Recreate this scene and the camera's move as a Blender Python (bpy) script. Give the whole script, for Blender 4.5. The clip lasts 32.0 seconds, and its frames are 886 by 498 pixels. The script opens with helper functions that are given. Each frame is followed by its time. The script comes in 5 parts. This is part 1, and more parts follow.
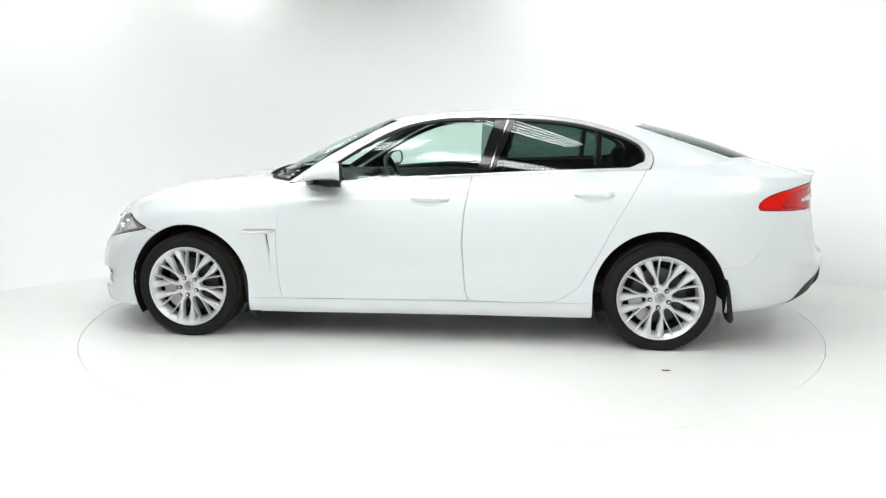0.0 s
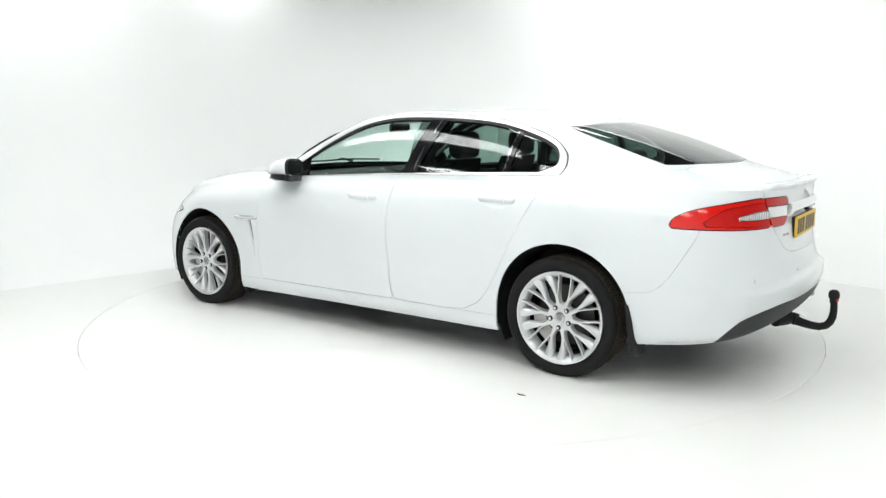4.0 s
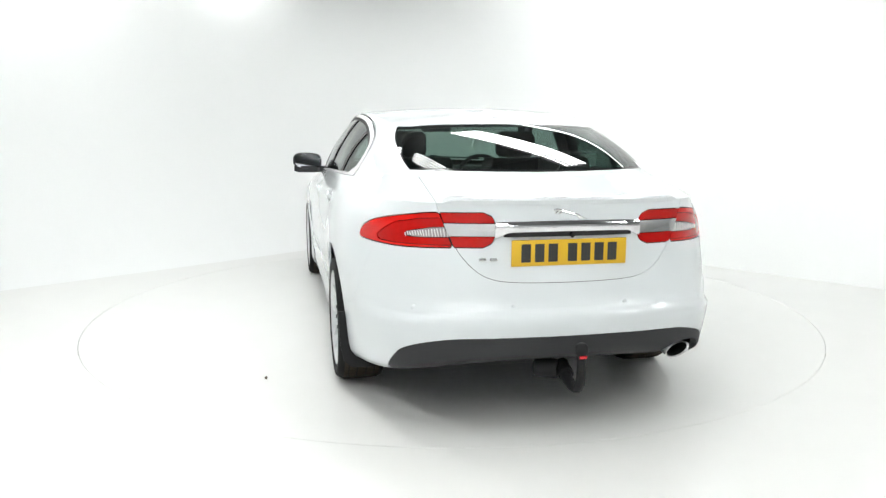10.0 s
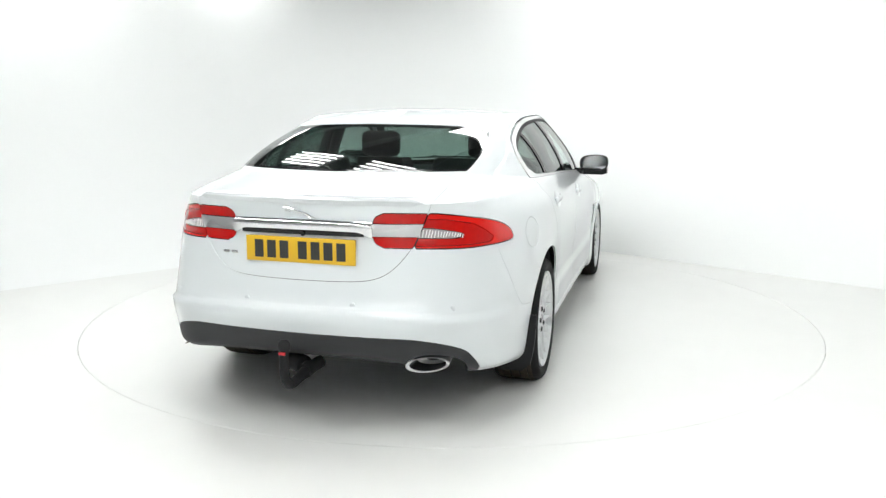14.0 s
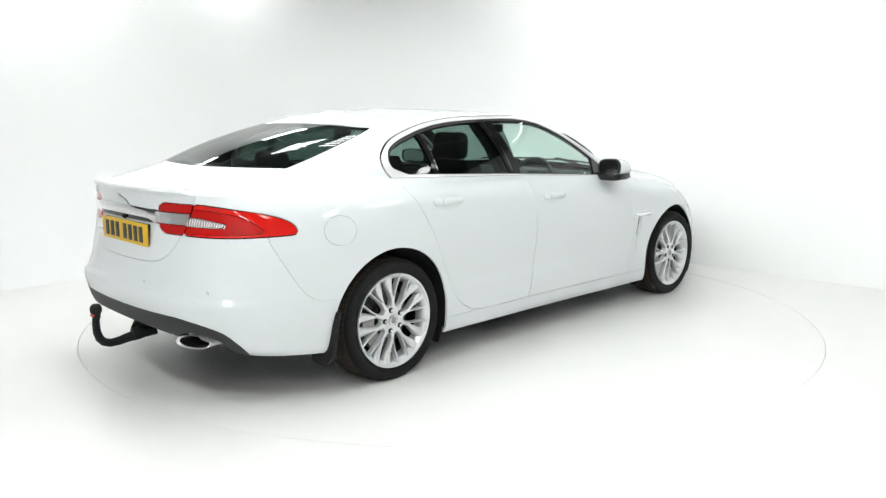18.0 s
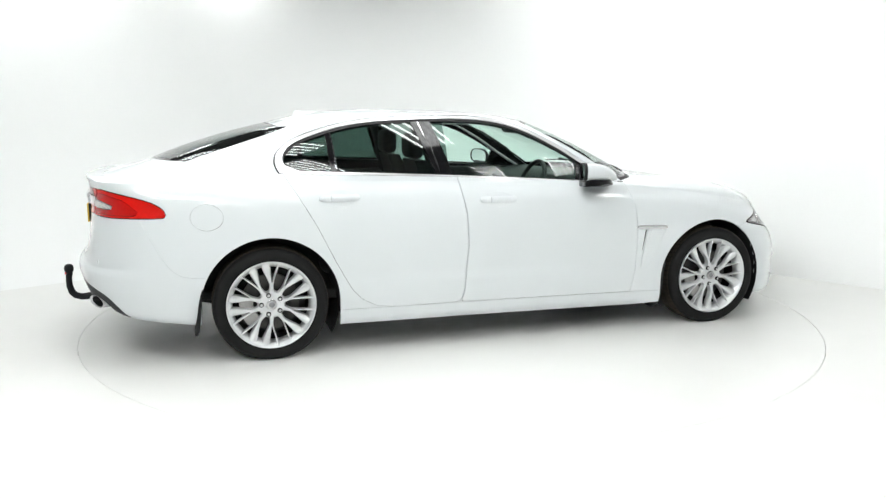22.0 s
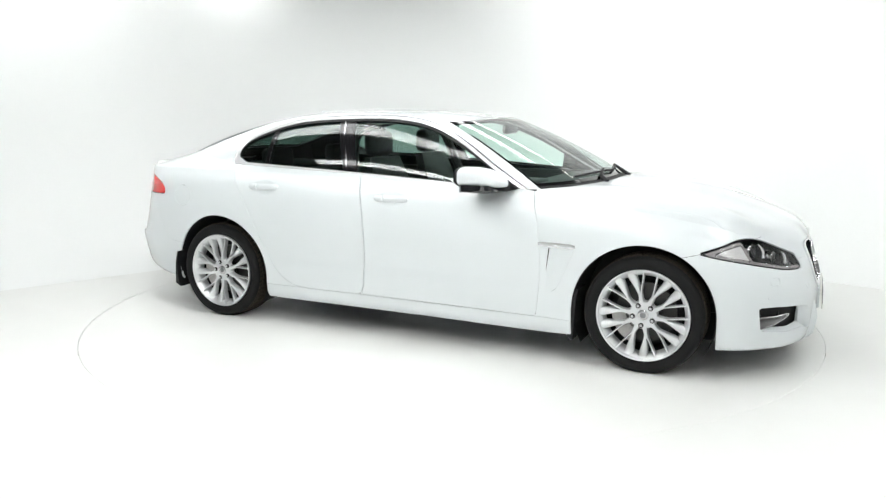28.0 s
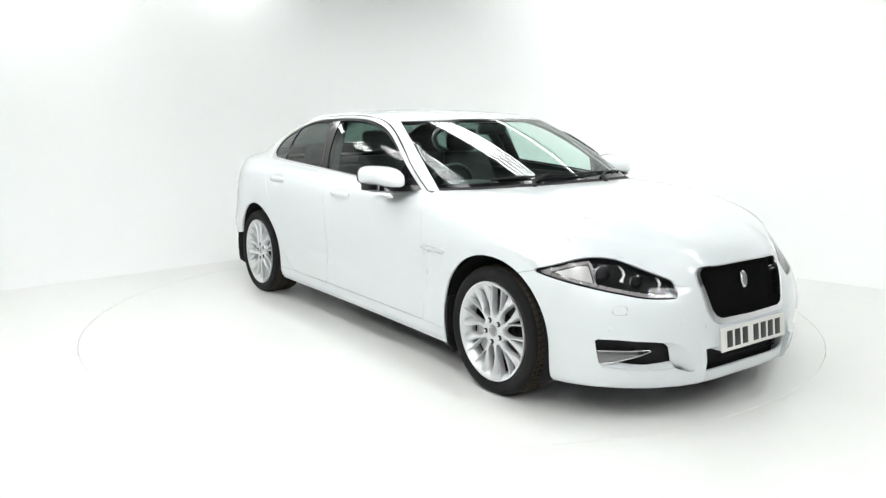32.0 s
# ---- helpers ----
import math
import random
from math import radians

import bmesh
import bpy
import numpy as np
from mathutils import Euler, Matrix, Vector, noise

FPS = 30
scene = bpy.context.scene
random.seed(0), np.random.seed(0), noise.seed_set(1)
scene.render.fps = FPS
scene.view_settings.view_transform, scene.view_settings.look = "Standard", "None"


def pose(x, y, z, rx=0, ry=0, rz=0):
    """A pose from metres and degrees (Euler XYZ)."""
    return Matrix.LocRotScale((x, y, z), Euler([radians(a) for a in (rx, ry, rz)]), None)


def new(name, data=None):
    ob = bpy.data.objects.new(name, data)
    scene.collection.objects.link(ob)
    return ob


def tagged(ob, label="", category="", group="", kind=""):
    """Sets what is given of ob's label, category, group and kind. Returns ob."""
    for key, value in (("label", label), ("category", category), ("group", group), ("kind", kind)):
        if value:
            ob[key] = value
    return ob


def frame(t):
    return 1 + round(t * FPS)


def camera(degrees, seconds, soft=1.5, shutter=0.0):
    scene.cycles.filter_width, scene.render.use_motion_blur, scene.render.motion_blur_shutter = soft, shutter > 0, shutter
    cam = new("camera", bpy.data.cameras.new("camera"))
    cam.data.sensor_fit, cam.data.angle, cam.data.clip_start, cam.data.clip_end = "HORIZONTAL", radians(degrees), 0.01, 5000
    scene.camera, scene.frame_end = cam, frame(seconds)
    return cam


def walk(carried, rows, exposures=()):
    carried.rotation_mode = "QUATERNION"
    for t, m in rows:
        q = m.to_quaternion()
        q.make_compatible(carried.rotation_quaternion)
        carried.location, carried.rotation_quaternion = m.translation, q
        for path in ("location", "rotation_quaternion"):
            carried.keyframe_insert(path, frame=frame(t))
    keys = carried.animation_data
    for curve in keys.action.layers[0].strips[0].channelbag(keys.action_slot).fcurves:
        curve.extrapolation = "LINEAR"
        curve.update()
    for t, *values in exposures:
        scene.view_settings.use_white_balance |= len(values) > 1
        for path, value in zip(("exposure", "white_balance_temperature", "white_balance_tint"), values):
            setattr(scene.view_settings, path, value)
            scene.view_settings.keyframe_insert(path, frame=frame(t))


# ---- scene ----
# camera: stands still before the turntable
AXIS_DEG, SPIN = 173.93, -7.1132           # heading of the car at the start, degrees a second
EYE = pose(0.0, -5.6005, 1.3806, 90 - 9.62, 0, 0.5365)
cam = camera(58.795, 32.0, soft=1.35)
walk(cam, [(0.0, EYE), (32.0, EYE)])

# ---- world and light ----
world = bpy.data.worlds.new("studio_world")
scene.world = world
world.use_nodes = True
world.node_tree.nodes["Background"].inputs[0].default_value = (0.9, 0.95, 1.0, 1)
world.node_tree.nodes["Background"].inputs[1].default_value = 0.05
scene.view_settings.exposure = 0.0
TUBE_POWER = 19.9


# ---- materials ----
def mat(name, color, rough=0.5, metal=0.0, coat=0.0, grain=0.0, scale=40.0, bump=0.0, trans=0.0, emit=None, glow=0.0, spec=0.5, stain=0.0):
    m = bpy.data.materials.new(name)
    m.use_nodes = True
    nt = m.node_tree
    b = nt.nodes["Principled BSDF"]
    b.inputs["Base Color"].default_value = (*color, 1)
    b.inputs["Roughness"].default_value = rough
    b.inputs["Metallic"].default_value = metal
    b.inputs["Coat Weight"].default_value = coat
    b.inputs["Coat Roughness"].default_value = 0.03
    b.inputs["Transmission Weight"].default_value = trans
    b.inputs["Specular IOR Level"].default_value = spec
    if emit:
        b.inputs["Emission Color"].default_value = (*emit, 1)
        b.inputs["Emission Strength"].default_value = glow
    if grain or bump or stain:
        co = nt.nodes.new("ShaderNodeTexCoord")
        n1 = nt.nodes.new("ShaderNodeTexNoise")
        n1.inputs["Scale"].default_value = scale
        n1.inputs["Detail"].default_value = 5
        nt.links.new(co.outputs["Object"], n1.inputs["Vector"])
        n2 = nt.nodes.new("ShaderNodeTexNoise")
        n2.inputs["Scale"].default_value = scale * 0.06
        nt.links.new(co.outputs["Object"], n2.inputs["Vector"])
        if grain or stain:
            mix = nt.nodes.new("ShaderNodeMix")
            mix.data_type = "RGBA"
            mix.blend_type = "MULTIPLY"
            ramp = nt.nodes.new("ShaderNodeMapRange")
            ramp.inputs["To Min"].default_value = 1 - grain
            ramp.inputs["To Max"].default_value = 1 + grain * 0.5
            nt.links.new(n1.outputs["Fac"], ramp.inputs["Value"])
            ramp2 = nt.nodes.new("ShaderNodeMapRange")
            ramp2.inputs["From Min"].default_value = 0.35
            ramp2.inputs["From Max"].default_value = 0.7
            ramp2.inputs["To Min"].default_value = 1
            ramp2.inputs["To Max"].default_value = 1 - stain
            nt.links.new(n2.outputs["Fac"], ramp2.inputs["Value"])
            mul = nt.nodes.new("ShaderNodeMath")
            mul.operation = "MULTIPLY"
            nt.links.new(ramp.outputs["Result"], mul.inputs[0])
            nt.links.new(ramp2.outputs["Result"], mul.inputs[1])
            mix.inputs["Factor"].default_value = 1
            mix.inputs["A"].default_value = (*color, 1)
            nt.links.new(mul.outputs[0], mix.inputs["B"])
            nt.links.new(mix.outputs["Result"], b.inputs["Base Color"])
            rr = nt.nodes.new("ShaderNodeMapRange")
            rr.inputs["To Min"].default_value = rough * 0.8
            rr.inputs["To Max"].default_value = min(1, rough * 1.25)
            nt.links.new(n1.outputs["Fac"], rr.inputs["Value"])
            nt.links.new(rr.outputs["Result"], b.inputs["Roughness"])
        if bump:
            bp = nt.nodes.new("ShaderNodeBump")
            bp.inputs["Strength"].default_value = bump
            bp.inputs["Distance"].default_value = 0.002
            nt.links.new(n1.outputs["Fac"], bp.inputs["Height"])
            nt.links.new(bp.outputs["Normal"], b.inputs["Normal"])
    return m


def pane(name, tint, ior=1.5, rough=0.0):
    """A thin sheet of glass: tinted see-through, with the gloss of its surface."""
    m = bpy.data.materials.new(name)
    m.use_nodes = True
    nt = m.node_tree
    nt.nodes.clear()
    out = nt.nodes.new("ShaderNodeOutputMaterial")
    tr = nt.nodes.new("ShaderNodeBsdfTransparent")
    tr.inputs[0].default_value = (*tint, 1)
    gl = nt.nodes.new("ShaderNodeBsdfGlossy")
    gl.inputs["Roughness"].default_value = rough
    lw = nt.nodes.new("ShaderNodeLayerWeight")
    lw.inputs["Blend"].default_value = 0.5
    p5 = nt.nodes.new("ShaderNodeMath")
    p5.operation = "POWER"
    p5.inputs[1].default_value = 5.0
    fr = nt.nodes.new("ShaderNodeMath")
    fr.operation = "MULTIPLY_ADD"
    fr.inputs[1].default_value = 0.93
    fr.inputs[2].default_value = 1.4 * ((ior - 1) / (ior + 1)) ** 2
    nt.links.new(lw.outputs["Facing"], p5.inputs[0])
    nt.links.new(p5.outputs[0], fr.inputs[0])
    mx = nt.nodes.new("ShaderNodeMixShader")
    nt.links.new(fr.outputs[0], mx.inputs[0])
    nt.links.new(tr.outputs[0], mx.inputs[1])
    nt.links.new(gl.outputs[0], mx.inputs[2])
    nt.links.new(mx.outputs[0], out.inputs[0])
    return m


M_FLOOR = mat("white_floor_paint", (0.82, 0.82, 0.80), 0.32, grain=0.008, scale=60, stain=0.015, coat=0.05)
M_WALL = mat("white_wall_paint", (0.90, 0.91, 0.905), 0.75, grain=0.02, scale=60, bump=0.05)
M_CEIL = mat("grey_roof_sheet", (0.15, 0.153, 0.153), 0.6, grain=0.12, scale=12)
M_HALL = mat("pale_hall_wall", (0.74, 0.75, 0.75), 0.7, grain=0.08, scale=8, stain=0.12)
M_BEAM = mat("grey_steel_beam", (0.22, 0.23, 0.23), 0.5, grain=0.1, scale=20)
M_TUBE = mat("lit_tube", (0.9, 0.9, 0.9), 0.4, emit=(0.985, 1.0, 0.99), glow=TUBE_POWER)
M_FIX = mat("white_fitting", (0.75, 0.75, 0.75), 0.5, grain=0.03)
M_JOINT = mat("dark_joint", (0.35, 0.34, 0.32), 0.8, grain=0.2, scale=50)
M_DIRT = mat("dirt_crumb", (0.10, 0.08, 0.06), 0.9, grain=0.4, scale=300)

M_PAINT = mat("white_car_paint", (0.705, 0.738, 0.752), 0.40, coat=1.0, grain=0.012, scale=400, spec=0.12)
M_MESH = mat("black_wire", (0.004, 0.004, 0.004), 0.8, spec=0.1)
M_LINER = mat("black_seal", (0.02, 0.02, 0.021), 0.8, grain=0.2, scale=60)
M_BLACK = mat("black_plastic", (0.012, 0.012, 0.013), 0.6, grain=0.15, scale=200, bump=0.15, spec=0.25)
M_VALANCE = mat("dark_grey_plastic", (0.038, 0.039, 0.041), 0.6, grain=0.15, scale=250, bump=0.2, spec=0.3)
M_GLOSSBLACK = mat("gloss_black_trim", (0.006, 0.006, 0.007), 0.10, spec=0.35)
M_CHROME = mat("chrome", (0.80, 0.80, 0.81), 0.07, 1.0)
M_SATIN = mat("satin_chrome", (0.62, 0.62, 0.63), 0.22, 1.0, grain=0.03, scale=90)
M_FRAME = mat("bright_window_frame", (0.80, 0.80, 0.81), 0.22, 0.35, grain=0.02, scale=90)
# chrome with a dark reflection put into its colour
M_DARKCHROME = mat("darkened_chrome", (0.20, 0.20, 0.205), 0.16, 1.0)
M_BAND = mat("bright_lamp_band", (0.86, 0.86, 0.87), 0.16, 0.7)
M_EMBLEM = mat("grey_emblem_face", (0.30, 0.30, 0.31), 0.35, 0.9)
M_ALLOY = mat("silver_alloy_paint", (0.68, 0.69, 0.70), 0.30, 0.55, coat=0.5, grain=0.03, scale=300)
# barrel alloy coloured nearly black to hold the shade behind the spokes
M_RIMIN = mat("shade_dark_alloy_inner", (0.024, 0.024, 0.025), 0.5, 0.5, grain=0.12, scale=40)
M_TYRE = mat("tyre_rubber", (0.010, 0.010, 0.010), 0.7, grain=0.25, scale=120, bump=0.25, spec=0.2)
M_TREAD = mat("dusty_tread_rubber", (0.055, 0.046, 0.036), 0.9, grain=0.4, scale=90, bump=0.3, spec=0.1)
M_DISC = mat("brake_disc_iron", (0.075, 0.073, 0.071), 0.4, 0.8, grain=0.15, scale=80)
M_CALIPER = mat("cast_caliper", (0.42, 0.41, 0.40), 0.45, 0.5, grain=0.2, scale=60)
M_NUT = mat("dark_wheel_nut", (0.07, 0.07, 0.072), 0.3, 0.8)
M_GLASS = pane("green_tinted_glass", (0.82, 0.95, 0.90))
M_PRIVACY = pane("dark_tinted_glass", (0.21, 0.30, 0.27))
M_SCREEN = pane("windscreen_glass", (0.82, 0.95, 0.90))
M_LENS = pane("clear_lens", (0.93, 0.94, 0.94))
M_RED = mat("red_lamp_lens", (0.66, 0.009, 0.006), 0.05, grain=0.12, scale=60, coat=0.2, spec=0.35)
M_REDIN = mat("ribbed_red_lens", (0.50, 0.005, 0.004), 0.06, grain=0.18, scale=60, coat=0.2, spec=0.35)
M_REDDARK = mat("deep_red_lamp_edge", (0.018, 0.001, 0.001), 0.15)
M_CLEARLAMP = mat("ribbed_clear_lens", (0.72, 0.70, 0.70), 0.2, coat=1.0, grain=0.1, scale=80)
M_CLEARTAIL = mat("ribbed_pale_lens", (0.40, 0.37, 0.37), 0.15, coat=0.5, grain=0.35, scale=160)
M_RIB = mat("bright_lens_rib", (0.86, 0.84, 0.83), 0.12, coat=0.6)
M_REFLECTOR = mat("lamp_reflector", (0.75, 0.75, 0.76), 0.12, 1.0)
M_HOUSING = mat("dark_lamp_housing", (0.006, 0.006, 0.0065), 0.35, spec=0.2)
M_PLATEY = mat("yellow_plate", (0.72, 0.44, 0.02), 0.45, grain=0.05, scale=200)
M_PLATEW = mat("white_plate", (0.74, 0.74, 0.70), 0.45, grain=0.05, scale=200)
M_INK = mat("plate_ink", (0.03, 0.03, 0.028), 0.5)
M_LEATHER = mat("charcoal_leather", (0.026, 0.026, 0.027), 0.5, grain=0.2, scale=150, bump=0.2)
M_CARPET = mat("black_carpet", (0.02, 0.02, 0.02), 0.95, grain=0.3, scale=300)
M_DASH = mat("dark_dash", (0.020, 0.021, 0.022), 0.6, grain=0.15, scale=200, bump=0.1)
M_BADGE = mat("bright_badge", (0.58, 0.58, 0.59), 0.25, 1.0)
M_REDSPOT = mat("red_cap", (0.6, 0.03, 0.04), 0.4)


# ---- mesh helpers ----
def part(name, bm, material, parent=None, label="", smooth=True, sharp=40.0):
    """Link a bmesh as one mesh object, under a thing or a part."""
    me = bpy.data.meshes.new(name)
    bmesh.ops.recalc_face_normals(bm, faces=bm.faces)
    bm.normal_update()
    if smooth:
        for f in bm.faces:
            f.smooth = True
        for e in bm.edges:
            if len(e.link_faces) == 2 and e.calc_face_angle(0) > radians(sharp):
                e.smooth = False
    bm.to_mesh(me)
    bm.free()
    me.materials.append(material)
    ob = new(name, me)
    if parent:
        ob.parent = parent
    if label:
        ob["label"] = label
    return ob


def box_bm(lo, hi, bevel=0.0, seg=2, bm=None):
    bm = bm or bmesh.new()
    c = [(a + b) / 2 for a, b in zip(lo, hi)]
    d = [b - a for a, b in zip(lo, hi)]
    g = bmesh.ops.create_cube(bm, size=1, matrix=Matrix.Translation(c) @ Matrix.Diagonal((*d, 1)))
    if bevel:
        es = {e for v in g["verts"] for e in v.link_edges}
        bmesh.ops.bevel(bm, geom=list(es), offset=bevel, segments=seg, affect="EDGES", profile=0.5)
    return bm


def turn_bm(profile, n=48, closed=False, bm=None, m=None):
    """A turned body: profile of (radius, along) about the x axis."""
    bm = bm or bmesh.new()
    rows = []
    for r, a in profile:
        rows.append([bm.verts.new((a, r * math.cos(2 * math.pi * k / n), r * math.sin(2 * math.pi * k / n))) for k in range(n)])
    pairs = list(zip(rows, rows[1:])) + ([(rows[-1], rows[0])] if closed else [])
    for p, q in pairs:
        for k in range(n):
            bm.faces.new((p[k], p[(k + 1) % n], q[(k + 1) % n], q[k]))
    if m is not None:
        bmesh.ops.transform(bm, matrix=m, verts=[v for row in rows for v in row])
    return bm


def tube_bm(points, radius, n=10, bm=None):
    """A bar of round section along points; radius a number or one for each point."""
    bm = bm or bmesh.new()
    pts = [Vector(p) for p in points]
    rad = radius if isinstance(radius, (list, tuple)) else [radius] * len(pts)
    rows = []
    for i, p in enumerate(pts):
        d = (pts[min(i + 1, len(pts) - 1)] - pts[max(i - 1, 0)]).normalized()
        a = d.cross(Vector((0.13, 0.31, 0.94))).normalized()
        b = d.cross(a)
        rows.append([bm.verts.new(p + rad[i] * (math.cos(2 * math.pi * k / n) * a + math.sin(2 * math.pi * k / n) * b)) for k in range(n)])
    for p, q in zip(rows, rows[1:]):
        for k in range(n):
            bm.faces.new((p[k], p[(k + 1) % n], q[(k + 1) % n], q[k]))
    bm.faces.new(rows[0])
    bm.faces.new(rows[-1][::-1])
    return bm


def slab_bm(outline, depth, m=None, bevel=0.0, bm=None):
    """A flat slab: outline of (x, y) points, thickness depth along z."""
    fresh = bm is None
    bm = bm or bmesh.new()
    lo = [bm.verts.new((x, y, 0)) for x, y in outline]
    hi = [bm.verts.new((x, y, depth)) for x, y in outline]
    bm.faces.new(lo[::-1])
    top = bm.faces.new(hi)
    n = len(lo)
    for k in range(n):
        bm.faces.new((lo[k], lo[(k + 1) % n], hi[(k + 1) % n], hi[k]))
    if bevel and fresh:
        bmesh.ops.bevel(bm, geom=list(top.edges), offset=bevel, segments=2, affect="EDGES")
    if m is not None:
        bmesh.ops.transform(bm, matrix=m, verts=list(bm.verts) if fresh else lo + hi)
    return bm


def sweep_bm(rows):
    """A skin over rows of points, each row of the same count, closed round, capped."""
    bm = bmesh.new()
    vs = [[bm.verts.new(p) for p in row] for row in rows]
    n = len(vs[0])
    for p, q in zip(vs, vs[1:]):
        for k in range(n):
            bm.faces.new((p[k], p[(k + 1) % n], q[(k + 1) % n], q[k]))
    bm.faces.new(vs[0])
    bm.faces.new(vs[-1][::-1])
    return bm


def thing(name, label, category, group="", kind=""):
    return tagged(new(name), label, category, group, kind)


# ---- the studio ----
RING = 2.4793
WALL_TOP, CEILING, LAMPS = 3.10, 3.60, 3.0  # heights of the white wall, the roof and the rows of tubes


def arc_points(cx, cy, r, a0, a1, n):
    return [(cx + r * math.cos(radians(a0 + (a1 - a0) * k / n)), cy + r * math.sin(radians(a0 + (a1 - a0) * k / n))) for k in range(n + 1)]


def studio():
    # floor: one sheet with a round hole for the turntable
    bm = bmesh.new()
    n = 128
    inner = [bm.verts.new((RING * math.cos(2 * math.pi * k / n), RING * math.sin(2 * math.pi * k / n), 0)) for k in range(n)]
    lip = [bm.verts.new((RING * math.cos(2 * math.pi * k / n), RING * math.sin(2 * math.pi * k / n), -0.03)) for k in range(n)]
    outer = []
    for k in range(n):
        a = 2 * math.pi * k / n
        s = 9.5 / max(abs(math.cos(a)), abs(math.sin(a)))
        outer.append(bm.verts.new((s * math.cos(a), s * math.sin(a), 0)))
    for k in range(n):
        j = (k + 1) % n
        bm.faces.new((inner[k], inner[j], outer[j], outer[k]))
        bm.faces.new((lip[k], lip[j], inner[j], inner[k]))
    tagged(part("floor", bm, M_FLOOR), "glossy white painted studio floor", "floor", kind="structure")
    bm = bmesh.new()
    bmesh.ops.create_circle(bm, cap_ends=True, segments=96, radius=RING + 0.1, matrix=Matrix.Translation((0, 0, -0.04)))
    tagged(part("turntable_pit", bm, M_JOINT), "dark pit under the turntable gap", "pit", kind="structure")
    # turntable plate
    prof = [(0.0005, 0.0), (RING - 0.012, 0.0), (RING - 0.012, -0.025)]
    bm = turn_bm(prof, 128, m=pose(0, 0, 0, 0, -90, 0))
    table = tagged(part("turntable", bm, M_FLOOR, smooth=False), "round white turntable plate flush with the floor", "turntable")
    edge = [(RING - 0.0116, -0.025), (RING - 0.0116, -0.0002), (RING - 0.0055, -0.0002), (RING - 0.0033, -0.002), (RING - 0.0033, -0.025)]
    part("edge_trim", turn_bm(edge, 128, m=pose(0, 0, 0, 0, -90, 0)), M_FLOOR, table, smooth=False)
    # curved white wall: straight behind on one side, then rounded to the other
    plan = [(8.2, -3.71), (5.5, -1.22), (2.95, 1.11), (1.44, 2.52), (0.5, 3.40)]
    plan += arc_points(-0.98, 1.80, 2.18, 47.3, 132, 18)
    plan += [(-3.6, 2.32), (-5.2, 0.87), (-8.5, -2.48)]
    bm = bmesh.new()
    rows = []
    for i, (x, y) in enumerate(plan):
        a = Vector(plan[max(i - 1, 0)])
        b = Vector(plan[min(i + 1, len(plan) - 1)])
        d = (b - a).normalized()
        nrm = Vector((-d.y, d.x)) * -1
        if nrm.dot(Vector((-x, -y))) < 0:
            nrm = -nrm
        f = 0.004 + 1.35 * min(1, max(0, (i - 4) / 9)) if i > 4 else 0.004
        row = []
        for k in range(17):
            t = radians(90 * k / 16)
            off, z = f * (1 - math.sin(t)), f * (1 - math.cos(t))
            row.append(bm.verts.new((x + nrm.x * off, y + nrm.y * off, z + 0.001)))
        row.append(bm.verts.new((x, y, WALL_TOP)))
        row.append(bm.verts.new((x - nrm.x * 0.15, y - nrm.y * 0.15, WALL_TOP)))
        row.append(bm.verts.new((x - nrm.x * 0.15, y - nrm.y * 0.15, 0.0)))
        rows.append(row)
    for p, q in zip(rows, rows[1:]):
        for k in range(len(p) - 1):
            bm.faces.new((p[k], q[k], q[k + 1], p[k + 1]))
    tagged(part("wall_curved", bm, M_WALL, sharp=60), "smooth white studio wall curving round the turntable", "wall", kind="structure")
    for name, lo, hi in (("wall_south", (-9, -8.2, 0), (9, -8, CEILING)), ("wall_west", (-9.2, -8, 0), (-9, 8, CEILING)),
                         ("wall_east", (9, -8, 0), (9.2, 8, CEILING)), ("wall_north", (-9, 8, 0), (9, 8.2, CEILING))):
        tagged(part(name, box_bm(lo, hi), M_HALL, smooth=False), "plain pale wall of the hall", "wall", kind="structure")
    tagged(part("ceiling", box_bm((-9.2, -8.2, CEILING), (9.2, 8.2, CEILING + .2)), M_CEIL, smooth=False), "grey sheet roof of the hall", "ceiling", kind="structure")
    for k in range(-4, 5):
        beam = part("roof_beam", box_bm((-.05, -11, 0), (.05, 11, .16), .006), M_BEAM)
        beam.matrix_basis = pose(1.9 * k * .7071, 1.9 * -k * .7071, CEILING - .16, 0, 0, -45)
        tagged(beam, "dark steel beam under the hall roof", "beam", kind="structure")


def batten(across, start, end, tubes, turned=False):
    """A row of parallel lit tubes on a grey tray, for real lamps and added fill; across and along are measured square
    to and along the straight wall.
    """
    length, w = end - start, tubes * 0.088
    words = {1: "one lit tube", 2: "two parallel lit tubes", 5: "five parallel lit tubes"}[tubes]
    t = thing("ceiling_and_fill_light", "long grey tray with %s under the roof" % words, "ceiling light", "ceiling lights")
    part("tray", box_bm((-w / 2, -length / 2, 0.03), (w / 2, length / 2, 0.06), 0.008), M_BEAM, t, "grey tray")
    for k in range(tubes):
        x = (k - (tubes - 1) / 2) * 0.088
        part("tube", tube_bm([(x, -length / 2 + 0.03, 0), (x, length / 2 - 0.03, 0)], 0.016, 8), M_TUBE, t, "lit tube")
    for y in (-length / 2 + .2, length / 2 - .2):
        part("hanger", tube_bm([(0, y, .06), (0, y, CEILING - LAMPS)], .012, 6), M_FIX, t)
    along = (start + end) / 2
    if turned:
        t.matrix_basis = pose((along + across) * .7071, (along - across) * .7071, LAMPS, 0, 0, -45)
    else:
        t.matrix_basis = pose((across + along) * .7071, (across - along) * .7071, LAMPS, 0, 0, 45)
    return t


